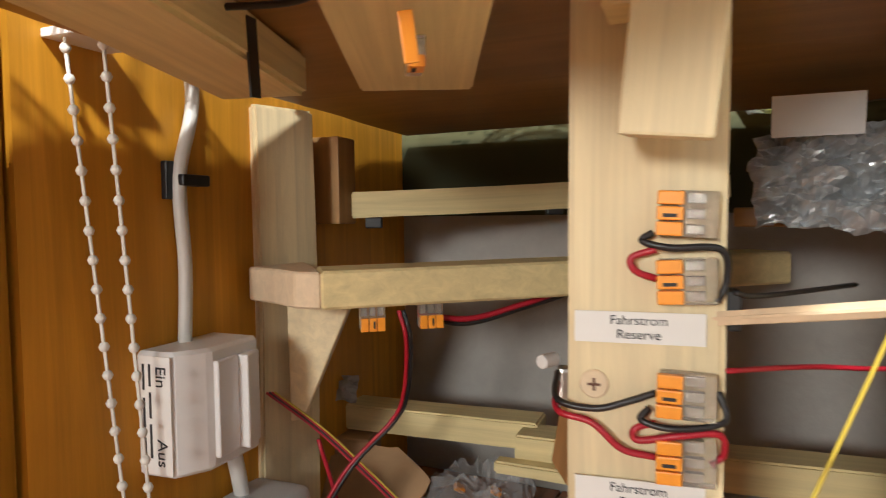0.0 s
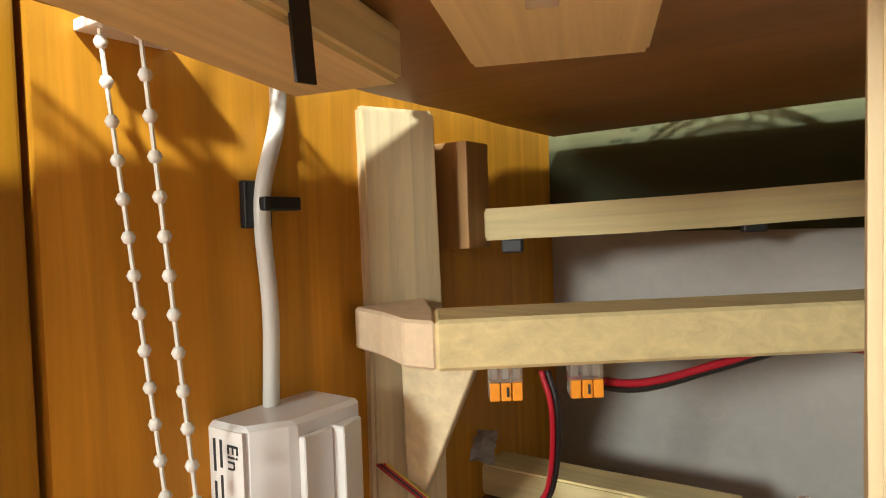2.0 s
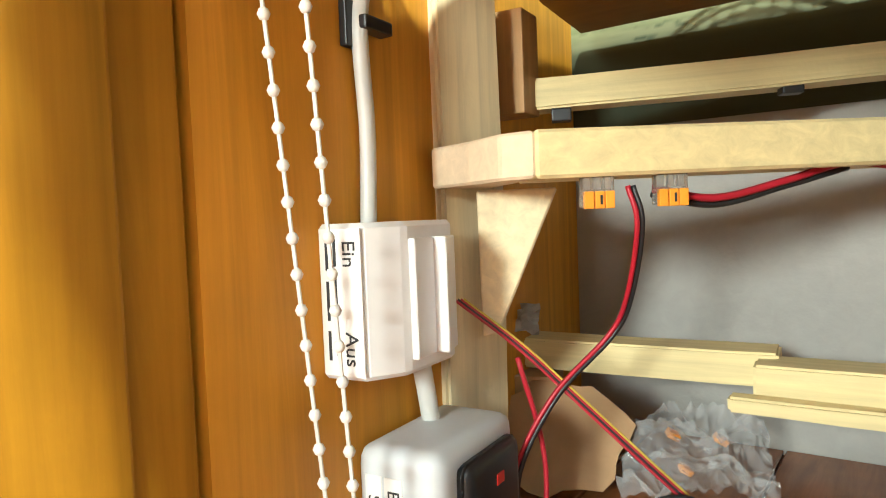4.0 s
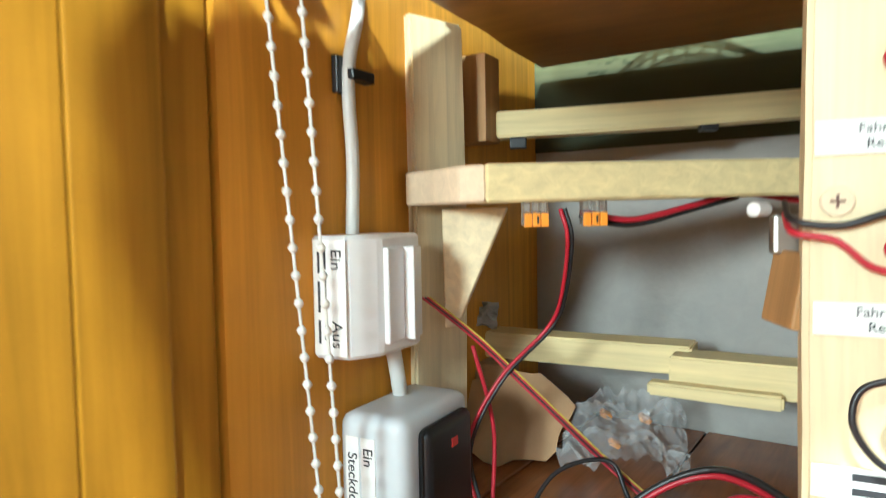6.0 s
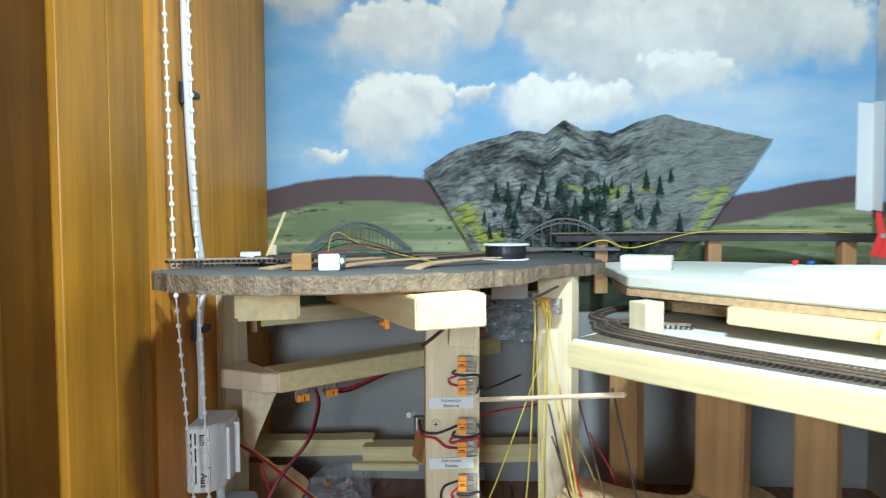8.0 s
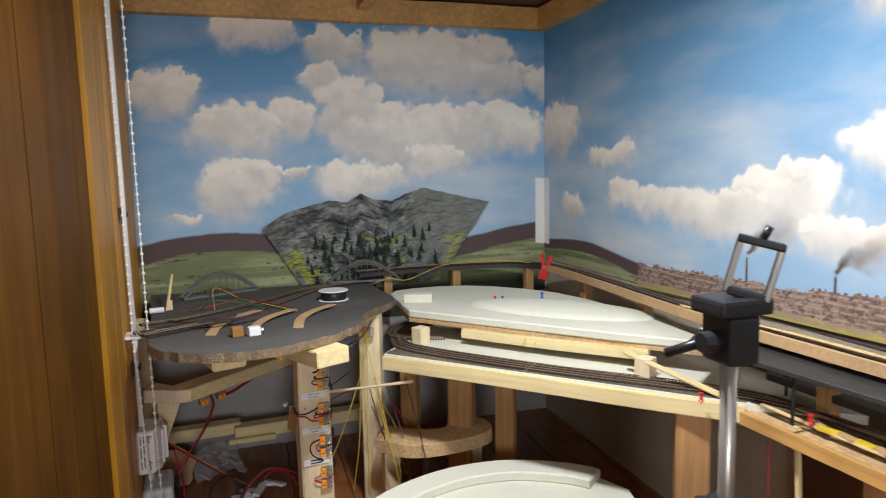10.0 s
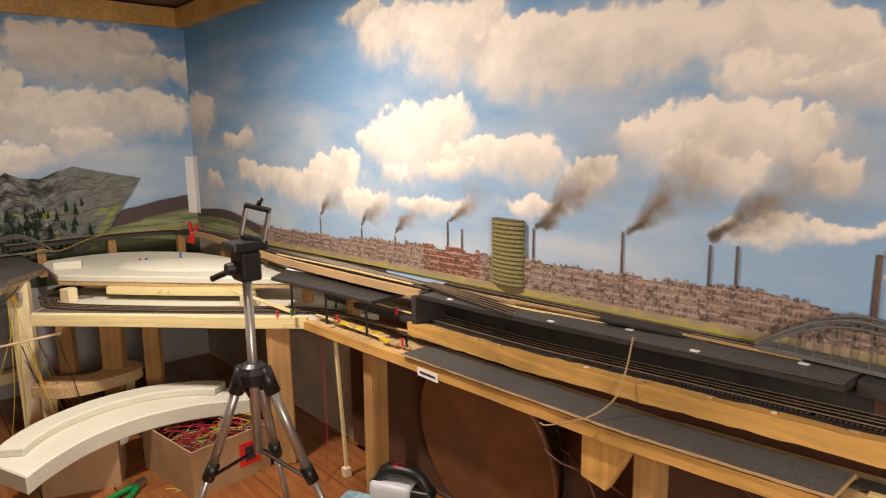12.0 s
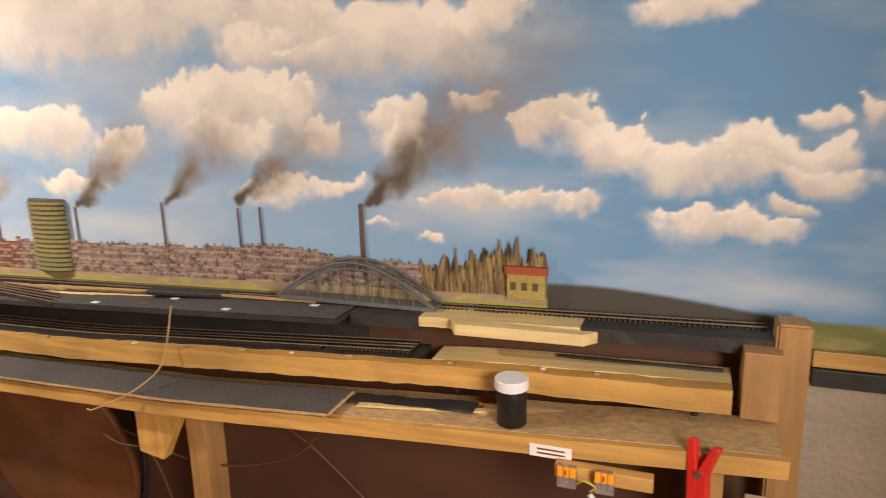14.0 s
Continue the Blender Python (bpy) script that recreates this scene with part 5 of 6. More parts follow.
# black tape strips on the beams
thing("tape_strip", "black tape strip wrapped over the short beam", "tape", box(0, 0.0008, -0.0042, 0.0042, -0.027, 0.001), TAPE, pose(-0.6645, -0.3560, 0.2860, 0, 0, 18.3) @ pose(0, 0, 0, 6, 0, 0))
wire("beam_wire", "black wire running beneath the round board", [(-0.664, -0.375, 0.285), (-0.630, -0.372, 0.283), (-0.602, -0.385, 0.284)], 0.0012, BLACKWIRE)
wire("beam_wire", "black wire clipped beside the thick beam", [(-0.545, -0.47, 0.257), (-0.54, -0.48, 0.262), (-0.515, -0.46, 0.277), (-0.47, -0.40, 0.280), (-0.44, -0.31, 0.280)], 0.0012, BLACKWIRE)
# motor holder on the post's back
thing("motor_mount", "grey plastic mount behind the post", "bracket", box(-0.004, 0.008, -0.004, 0.004, 0, 0.014, 0.0015), STEEL, pose(-0.566, -0.296, 0.1440, 0, 0, 20))
wsh = thing("washer", "white round plastic washer on the mount", "washer", lathe([(0.0026, 0), (0.0026, 0.008), (0.0010, 0.0082)], 20), WHITE, pose(-0.572, -0.294, 0.1600, 90, 0, -20))

# clutter behind the posts
def crumple(w, d, h, n, seed, thick=0.0008):
    bm = bmesh.new()
    bmesh.ops.create_grid(bm, x_segments=n, y_segments=n, size=0.5)
    r = random.Random(seed)
    for v in bm.verts:
        x, y = v.co.x, v.co.y
        k = noise.noise(Vector((x * 4 + seed, y * 4, seed)))
        v.co = (x * w * (1 + 0.15 * k), y * d * (1 + 0.2 * noise.noise(Vector((y * 5, x * 5, seed + 3)))), h * (0.5 + 0.5 * k) * (1 - (2 * x) ** 4 * 0.5) + r.uniform(0, h * 0.22))
    return bm


thing("plastic_bag", "crumpled clear plastic bag with small orange parts", "plastic bag", crumple(0.085, 0.065, 0.052, 26, 3), FILMBAG, pose(-0.690, -0.10, FLOOR + 0.003, 25, 0, 20))
for x, y, z in ((-0.70, -0.11, 0.016), (-0.675, -0.10, 0.014), (-0.69, -0.12, 0.0)):
    thing("orange_clip", "small orange plastic clip inside the bag", "clip", box(-0.004, 0.004, -0.003, 0.003, -0.002, 0.002, 0.0008), ORANGE, pose(x, y, z, 20, 30, 40), group="orange clips")
torn = [(0.045 * math.cos(a) * (1 + 0.12 * math.sin(5 * a)), 0.035 * math.sin(a) * (1 + 0.1 * math.cos(7 * a))) for a in [k * math.tau / 26 for k in range(26)]]
thing("cardboard_scrap", "torn grey-brown cardboard scrap leaning on the rear", "cardboard", prism(torn, 0, 0.003), CARD, pose(-0.765, -0.135, 0.012, 62, 0, 20))
thing("cardboard_box", "small brown cardboard box with barcode marks", "box", box(-0.02, 0.02, -0.02, 0.02, 0, 0.036, 0.0008), CARD, pose(-0.795, -0.11, 0.010, 0, 0, 18))
thing("grey_stone", "rough grey plaster lump on the low batten", "plaster lump", crumple(0.03, 0.02, 0.02, 8, 9), PLASTER, pose(-0.800, -0.115, 0.078, 60, 0, 20))
for k in range(5):
    cz = thing("cable_tray", "white plastic track part lying in the clutter", "plastic part", box(-0.018, 0.018, -0.006, 0.006, 0, 0.005, 0.001), WHITE, pose(-0.645 + 0.013 * k, -0.215 + 0.01 * (k % 2), FLOOR + 0.001 + 0.004 * k, 12, 18 * (k % 2), 35 * k), group="plastic track parts")
foil = thing("foil_packet", "crumpled silver foil packet on a bracket", "foil packet", crumple(0.090, 0.055, 0.030, 34, 5), FOILBAG, pose(-0.462, -0.150, 0.226, 70, 0, 5))
thing("foil_bracket", "small wooden bracket under the foil packet", "bracket", box(-0.04, 0.06, -0.02, 0.02, 0, 0.010, 0.001), PLY, pose(-0.475, -0.145, 0.208))
thing("paper_tag", "white paper tag over the foil packet", "paper tag", box(-0.020, 0.020, -0.0004, 0.0004, -0.010, 0.010), PAPER, pose(-0.478, -0.172, 0.262, 8, 0, 5))

# stick and yellow wires at the third post
batten("spacer_stick", "thin white wooden stick from post to corner deck", (-0.512, -0.338, 0.1860), (-0.400, -0.408, 0.2100), 0.0035, 0.004, PINE_END)
for k in range(6):
    r = random.Random(40 + k)
    e = (-0.43 + r.uniform(-0.10, 0.08), -0.36 + r.uniform(-0.04, 0.10))
    wire("yellow_wire", "thin yellow wire hanging in a bundle at the post", [(-0.452 + r.uniform(-0.004, 0.004), -0.300, 0.262), (-0.458 + r.uniform(-0.006, 0.004), -0.315, 0.272 + r.uniform(-0.004, 0.004)), (-0.455 + r.uniform(-0.006, 0.010), -0.320, 0.245), ((-0.455 + e[0]) / 2, (-0.32 + e[1]) / 2 - 0.01, 0.12 + r.uniform(-0.02, 0.03)), (e[0], e[1], FLOOR + 0.03 + r.uniform(0, 0.05))], 0.0006, YELLOWWIRE)
for k in range(8):
    r = random.Random(80 + k)
    x, y = -0.44 + r.uniform(-0.02, 0.05), -0.34 + r.uniform(-0.04, 0.06)
    mt = (REDWIRE, BROWNWIRE, BLACKWIRE, YELLOWWIRE)[k % 4]
    wire("loose_wire", "thin loose wire tangled under the corner deck", [(x, y, 0.17 + r.uniform(-0.03, 0.05)), (x + 0.02, y - 0.02, 0.10), (x + r.uniform(0, 0.07), y + r.uniform(-0.02, 0.05), 0.05), (x + r.uniform(-0.03, 0.10), y + r.uniform(-0.03, 0.05), FLOOR + 0.004)], 0.0008, mt)
curve = smooth_line([(-0.445, -0.345, 0), (-0.40, -0.385, 0), (-0.335, -0.39, 0), (-0.27, -0.37, 0), (-0.265, -0.32, 0), (-0.31, -0.29, 0), (-0.335, -0.335, 0), (-0.38, -0.325, 0), (-0.42, -0.30, 0), (-0.445, -0.345, 0)], 5)[:-1]
thing("plywood_offcut", "curved light plywood offcut stored under the corner", "plywood offcut", prism([(p.x, p.y) for p in curve], 0.085, 0.106, 0.0008), CHIPBOARD)
for x, y in ((-0.42, -0.33), (-0.29, -0.34)):
    thing("prop_block", "pine block propping the plywood offcut", "block", box(-0.012, 0.012, -0.012, 0.012, FLOOR, 0.085, 0.001), PINE_Z, pose(x, y, 0), group="prop blocks")

# ---- on the round board ----
sp = thing("wire_spool", "small black wire spool with white flanges", "wire spool", m=pose(-0.483, -0.205, 0.2968))
part("winding", lathe([(0.021, 0.002), (0.0215, 0.008), (0.021, 0.0155)], 32), BLACK, sp, smooth=False)
for z in (0.0, 0.0155):
    part("flange", lathe([(0.0235, z), (0.0245, z + 0.0008), (0.0235, z + 0.002)], 36), WHITE, sp)
cm = thing("mini_camera", "tiny white box with a round grey wheel", "gadget", m=pose(-0.612, -0.440, 0.2970 + lean(-0.44), 0, 0, 15) @ Matrix.Scale(0.75, 4))
part("body", box(-0.012, 0.008, -0.008, 0.008, 0, 0.015, 0.002), WHITE, cm)
part("wheel", lathe([(0.0062, 0), (0.0066, 0.003), (0.0055, 0.005), (0.002, 0.0055)], 20), STEEL, cm, m=pose(0.008, -0.004, 0.0075, 0, 90, 0))
thing("brown_block", "small brown block beside the white box", "block", box(-0.007, 0.007, -0.006, 0.006, 0, 0.012, 0.001), PLY, pose(-0.634, -0.437, 0.2970 + lean(-0.437), 0, 0, 15))
for k in range(7):
    r = random.Random(60 + k)
    batten("rail_piece", "short dark rail piece lying on the board", (-0.755 + 0.014 * k, -0.36 + r.uniform(-0.03, 0.05), 0.304 + 0.0012 * k), (-0.70 + 0.016 * k, -0.33 + r.uniform(-0.05, 0.05), 0.304 + 0.0012 * k), 0.004, 0.003, SLEEPER, bevel=0.0004, category="rail piece")
batten("wood_stick", "slanting thin pine stick at the rear of the board", (-0.742, -0.20, 0.298), (-0.735, -0.15, 0.350), 0.004, 0.003, PINE_X)
thing("cork_piece", "small pale wooden clip at the stick's foot", "clip", box(-0.004, 0.004, -0.003, 0.003, 0, 0.016, 0.001), PINE_END, pose(-0.738, -0.185, 0.2968))
thing("white_roll", "small white roll lying on the track pieces", "roll", tube(bmesh.new(), [(-0.765, -0.21, 0.302), (-0.745, -0.205, 0.302)], 0.0045, 12), WHITE)
for k, mt in enumerate((REDWIRE, BLACKWIRE, GREEN, BLACKWIRE, BROWNWIRE, YELLOWWIRE)):
    r = random.Random(100 + k)
    wire("thin_lead", "thin loose lead curling over the grey board", [(-0.72 + 0.01 * k, -0.22, 0.299), (-0.67, -0.20 + r.uniform(-0.03, 0.03), 0.306 + 0.004 * k), (-0.62 + r.uniform(-0.02, 0.02), -0.22, 0.301 + r.uniform(0, 0.014)), (-0.575 + r.uniform(-0.02, 0.03), -0.26 + r.uniform(-0.04, 0.04), 0.2985)], 0.0006, mt)

# ---- corner details ----
def clamp_tool(m, mat, name="spring_clamp", label="red plastic spring clamp", s=1.0):
    c = thing(name, label, "clamp", m=m)
    for sg in (-1, 1):
        pr = prism([(-0.004 * s, 0), (0.004 * s, 0), (0.006 * s, 0.026 * s), (0.002 * s + sg * 0.006 * s, 0.05 * s), (-0.004 * s + sg * 0.006 * s, 0.05 * s), (-0.002 * s, 0.026 * s)], -0.004 * s, 0.004 * s, 0.0006)
        part("jaw", pr, mat, c, m=pose(sg * 0.004 * s, 0, 0, 90, 0, 0))
    part("spring", lathe([(0.003 * s, -0.005), (0.003 * s, 0.005)], 12), STEEL, c, m=pose(0, 0, 0.025 * s, 90))
    return c


clamp_tool(pose(-0.078, -0.150, 0.2965, 0, 12, -35), RED, s=0.95)


def push_pin(colour, x, y, z):
    p = thing("push_pin", "small coloured plastic push pin stuck in the layout", "push pin", m=pose(x, y, z), group="push pins")
    part("grip", lathe([(0.0028, 0.002), (0.0030, 0.003), (0.0016, 0.0045), (0.0018, 0.009), (0.0026, 0.0105), (0.0026, 0.012)], 12), colour, p)
    part("needle", tube(bmesh.new(), [(0, 0, -0.002), (0, 0, 0.003)], 0.0005, 5), STEEL, p)


for col, x, y, z in ((RED, -0.235, -0.305, 0.2905), (BLUE, -0.225, -0.312, 0.2905), (BLUE, -0.170, -0.345, 0.2985), (RED, -0.150, -0.705, 0.2475), (RED, -0.098, -0.800, 0.250), (RED, -0.062, -0.905, 0.2765), (RED, -0.096, -0.962, 0.250), (BLACK, -0.095, -0.970, 0.250), (GREEN, -0.130, -0.715, 0.2475)):
    push_pin(col, x, y, z)
YELLOWPL = material("yellow_plastic", (0.75, 0.55, 0.02), 0.4, spread=0.1)
for k in range(9):
    r = random.Random(130 + k)
    thing("turnout_part", "small yellowish turnout part beside the track", "track part", box(-0.004, 0.004, -0.010, 0.010, 0, 0.004, 0.0008), YELLOWPL if k % 2 else CORK, pose(-0.092 + r.uniform(-0.008, 0.012), -0.80 - 0.018 * k, 0.2495, 0, 0, r.uniform(-30, 30)), group="turnout parts")
for k in range(3):
    wire("feeder_wire", "yellow feeder wire between the decks", [(-0.26 + 0.02 * k, -0.47, 0.264), (-0.235 + 0.01 * k, -0.44, 0.27), (-0.205, -0.425, 0.274), (-0.195, -0.42, 0.275)], 0.0008, YELLOWWIRE)
wire("rim_wire", "yellow wire lying along the rear track bed", [(-0.40, -0.11, 0.303), (-0.37, -0.13, 0.315), (-0.33, -0.10, 0.305), (-0.24, -0.055, 0.322), (-0.13, -0.06, 0.324), (-0.08, -0.10, 0.322)], 0.0009, YELLOWWIRE)
batten("brace_lath", "thin diagonal pine lath between the decks", (-0.165, -0.575, 0.274), (-0.118, -0.70, 0.250), 0.008, 0.005, PINE_X)
batten("long_lath", "pale thin wooden lath lying along the rear edge", (-0.072, -0.56, 0.3235), (-0.050, -0.93, 0.3245), 0.004, 0.003, PINE_Y)
batten("long_lath", "pale thin wooden lath beside the road deck", (-0.036, -1.07, 0.3230), (-0.030, -1.24, 0.3275), 0.005, 0.003, PINE_Y)
batten("white_lath", "short white lath at the portal roof", (-0.085, -0.62, 0.3065), (-0.060, -0.74, 0.3065), 0.005, 0.003, PAPER)

for a, b, w_, mt in (((-0.096, -0.735, 0.2505), (-0.093, -0.975, 0.2505), 0.004, PINE_Y), ((-0.074, -0.76, 0.2512), (-0.066, -0.945, 0.2600), 0.004, CORK), ((-0.056, -0.72, 0.2808), (-0.050, -0.95, 0.2800), 0.003, PINE_Y),
                     ((-0.080, -0.62, 0.3075), (-0.048, -0.905, 0.3075), 0.003, DARKDECK), ((-0.030, -1.10, 0.3300), (-0.026, -1.44, 0.3385), 0.003, CORK), ((-0.088, -1.515, 0.2700), (-0.078, -1.640, 0.2765), 0.006, PINE_Y),
                     ((-0.036, -1.68, 0.3150), (-0.040, -1.81, 0.3185), 0.004, DARKDECK)):
    batten("thin_lath", "thin wooden lath strip lying along the decks", a, b, w_, 0.0022, mt, bevel=0.0003)

# ---- floor things ----
outer = [(-0.535, -0.585), (-0.50, -0.525), (-0.45, -0.478), (-0.39, -0.452), (-0.33, -0.445), (-0.26, -0.46), (-0.19, -0.51), (-0.155, -0.575)]
inner = [(-0.165, -0.615), (-0.24, -0.575), (-0.33, -0.562), (-0.41, -0.585), (-0.47, -0.625), (-0.505, -0.660)]
ol = smooth_line([(x, y, 0) for x, y in outer], 5)
il = smooth_line([(x, y, 0) for x, y in inner], 5)
arc = thing("foam_curve", "big curved white polystyrene offcut resting on boxes", "foam offcut", prism([(p.x, p.y) for p in ol + il], 0.0605, 0.088, 0.002), FOAM)
ridge = [p * 0.72 + q * 0.28 for p, q in zip(ol[3:-3], smooth_line([(x, y, 0) for x, y in inner[::-1]], 7)[:len(ol) - 6])]
part("ridge", prism(rib(ridge, 0.020), 0.0875, 0.101, 0.002), FOAM, arc, "raised foam ridge")


def carton(name, label, w, d, h, m, flaps=True):
    c = thing(name, label, "cardboard box", m=m)
    t = 0.0025
    part("bottom", box(-w / 2, w / 2, -d / 2, d / 2, 0, t), CARD, c)
    for x0, x1, y0, y1 in ((-w / 2, w / 2, -d / 2, -d / 2 + t), (-w / 2, w / 2, d / 2 - t, d / 2), (-w / 2, -w / 2 + t, -d / 2 + t, d / 2 - t), (w / 2 - t, w / 2, -d / 2 + t, d / 2 - t)):
        part("side", box(x0, x1, y0, y1, t, h, 0.0005), CARD, c)
    return c


b1 = carton("wire_carton", "open cardboard box full of tangled red wires", 0.140, 0.165, 0.079, pose(-0.238, -0.592, FLOOR, 0, 0, 8))
part("red_mark", box(0.012, 0.050, -0.0835, -0.0828, 0.02, 0.06), RED, b1, "red printed square with a black sign")
part("dark_sign", box(0.022, 0.040, -0.0842, -0.0836, 0.028, 0.052), INK, b1)
tangle = {REDWIRE: bmesh.new(), YELLOWWIRE: bmesh.new(), BROWNWIRE: bmesh.new(), ALU: bmesh.new()}
r = random.Random(17)
for k in range(90):
    mt = (REDWIRE, REDWIRE, REDWIRE, BROWNWIRE, REDWIRE, YELLOWWIRE, ALU)[k % 7]
    p = [Vector((r.uniform(-0.060, 0.060), r.uniform(-0.072, 0.072), r.uniform(0.045, 0.082)))]
    for _ in range(4):
        q = p[-1] + Vector((r.uniform(-0.035, 0.035), r.uniform(-0.035, 0.035), r.uniform(-0.012, 0.012)))
        q.x, q.y, q.z = max(-0.064, min(0.064, q.x)), max(-0.076, min(0.076, q.y)), max(0.04, min(0.086, q.z))
        p.append(q)
    tube(tangle[mt], smooth_line(p, 4), 0.0009, 5)
part("filling", box(-0.066, 0.066, -0.078, 0.078, 0.003, 0.052, 0.004), BROWNWIRE, b1)
pile = thing("wire_tangle", "tangle of red, brown and yellow wires in a carton", "wire tangle", tangle[REDWIRE], REDWIRE, pose(-0.238, -0.592, FLOOR, 0, 0, 8), kind="stuff")
for mt in (YELLOWWIRE, BROWNWIRE, ALU):
    part("strands", tangle[mt], mt, pile)
b2 = carton("small_carton", "small open cardboard carton on the floor", 0.112, 0.075, 0.079, pose(-0.405, -0.505, FLOOR, 0, 0, -22))
thing("white_bottle", "small white bottle in the carton", "bottle", lathe([(0.012, 0), (0.013, 0.002), (0.013, 0.03), (0.007, 0.036), (0.007, 0.042)], 20), WHITE, pose(-0.372, -0.515, 0.035, 60, 0, 60))

# tripod with a phone clamp
TX, TY = -0.285, -0.905
tp = thing("tripod", "silver and black photo tripod with an empty phone clamp", "tripod", m=pose(TX, TY, FLOOR))
part("column", tube(bmesh.new(), [(0, 0, 0.16), (0, 0, 0.392)], 0.0058, 16), ALU, tp, smooth=True)
hub = part("hub", lathe([(0.010, 0.250), (0.019, 0.254), (0.020, 0.268), (0.016, 0.276), (0.010, 0.280)], 20), BLACK, tp, "black plastic leg hub")
for k, a in enumerate((139 - 4, 139 + 176, 139 - 93)):
    c_, s_ = math.cos(math.radians(a)), math.sin(math.radians(a))
    R = 0.115
    leg = part("leg", tube(bmesh.new(), [(c_ * 0.016, s_ * 0.016, 0.262), (c_ * R * 0.55, s_ * R * 0.55, 0.135)], 0.0062, 12), ALU, tp, smooth=True)
    part("lower_tube", tube(bmesh.new(), [(c_ * R * 0.55, s_ * R * 0.55, 0.138), (c_ * R, s_ * R, 0.008)], 0.0045, 12), ALU, leg, smooth=True)
    part("collar", tube(bmesh.new(), [(c_ * R * 0.52, s_ * R * 0.52, 0.142), (c_ * R * 0.60, s_ * R * 0.60, 0.122)], 0.0082, 12), BLACK, leg, smooth=True)
    part("foot", tube(bmesh.new(), [(c_ * R, s_ * R, 0.010), (c_ * R * 1.03, s_ * R * 1.03, 0.000)], 0.0070, 12), BLACK, leg, smooth=True)
    part("shoulder", tube(bmesh.new(), [(c_ * 0.013, s_ * 0.013, 0.272), (c_ * 0.024, s_ * 0.024, 0.240)], 0.0095, 10), BLACK, tp, smooth=True)
    part("brace", tube(bmesh.new(), [(0, 0, 0.165), (c_ * R * 0.62, s_ * R * 0.62, 0.120)], 0.0022, 6), BLACK, tp)
head = part("head", box(-0.013, 0.013, -0.016, 0.016, 0.384, 0.420, 0.004, 3), BLACK, tp, "black pan head")
part("head_plate", box(-0.022, 0.022, -0.018, 0.018, 0.420, 0.432, 0.003), BLACK, tp)
part("knob", lathe([(0.008, 0), (0.0085, 0.004), (0.007, 0.012)], 16), BLACK, tp, m=pose(-0.013, 0, 0.400, 0, -90, 0))
part("pan_handle", tube(bmesh.new(), [(-0.006, 0.012, 0.398), (-0.030, 0.034, 0.384)], 0.0038, 10), BLACK, tp, smooth=True)
cl = part("phone_clamp", box(-0.018, 0.018, -0.005, 0.005, 0.412, 0.420, 0.002), BLACK, tp, m=pose(0.006, -0.006, 0.431, 0, 14, -40) @ Matrix.Diagonal((0.72, 0.9, 0.80, 1)) @ pose(0, 0, -0.412))
for x in (-0.019, 0.019):
    part("arm", box(x - 0.0035, x + 0.0035, -0.004, 0.004, 0.414, 0.464, 0.0015), STEEL, cl)
part("jaw", box(-0.022, 0.022, -0.006, 0.006, 0.460, 0.467, 0.002), BLACK, cl)
part("screw_knob", tube(bmesh.new(), [(0, 0, 0.467), (0.003, 0, 0.479)], 0.004, 10), BLACK, cl, smooth=True)

# tool, packet and cutters on the floor
tool = thing("power_tool", "grey and black handheld power tool lying on the floor", "power tool", m=pose(-0.060, -0.905, FLOOR, 0, 0, -62))
part("body", box(-0.050, 0.020, -0.018, 0.018, 0.000, 0.034, 0.010, 3), GREYWHITE, tool, smooth=True)
part("grip", tube(bmesh.new(), smooth_line([(-0.045, 0, 0.026), (-0.02, 0, 0.050), (0.025, 0, 0.048), (0.045, 0, 0.020)], 6), 0.0095, 12), BLACK, tool, smooth=True)
part("front", box(0.012, 0.052, -0.014, 0.014, 0.0, 0.030, 0.007, 3), BLACK, tool, smooth=True)
part("trigger", box(-0.012, 0.004, -0.005, 0.005, 0.056, 0.061, 0.001), RED, tool)
part("shoe", box(-0.055, 0.060, -0.022, 0.022, 0.0, 0.003, 0.001), STEEL, tool)
pk = thing("seed_packet", "flat printed packet with yellow rim on the floor", "packet", box(-0.040, 0.040, -0.026, 0.026, 0, 0.005, 0.001), CARTOON, pose(-0.130, -0.865, FLOOR, 0, 0, 25))
part("yellow_edge", box(-0.044, -0.032, -0.027, 0.027, 0.002, 0.0062, 0.0006), YELLOWPL, pk)
part("green_print", box(-0.010, 0.018, -0.012, 0.010, 0.005, 0.0058, 0.0002), GREEN, pk)
cut = thing("side_cutters", "green handled side cutters on the floor", "cutters", m=pose(-0.355, -0.590, FLOOR + 0.006, 0, 0, 35))
for sg in (-1, 1):
    part("handle", tube(bmesh.new(), smooth_line([(-0.055, sg * 0.014, 0), (-0.03, sg * 0.013, 0), (0.0, sg * 0.004, 0)], 5), 0.005, 10), GREEN, cut, smooth=True)
    part("blade", prism([(0, 0), (0.026, sg * 0.001), (0.020, sg * 0.007), (0.0, sg * 0.007)], -0.004, 0.004, 0.0006), STEEL, cut)
wire("floor_cable", "black cable winding over the floor by the wall", [(-0.035, -1.00, FLOOR + 0.004), (-0.06, -1.05, FLOOR + 0.006), (-0.03, -1.12, FLOOR + 0.005), (-0.05, -1.20, FLOOR + 0.005), (-0.03, -1.30, FLOOR + 0.005)], 0.004, BLACKWIRE)
wire("wall_cable", "black cable arching on the wall beside the plate", [(-0.022, -1.16, 0.20), (-0.022, -1.185, 0.14), (-0.022, -1.175, 0.06), (-0.03, -1.14, 0.0), (-0.04, -1.12, FLOOR + 0.004)], 0.003, BLACKWIRE)
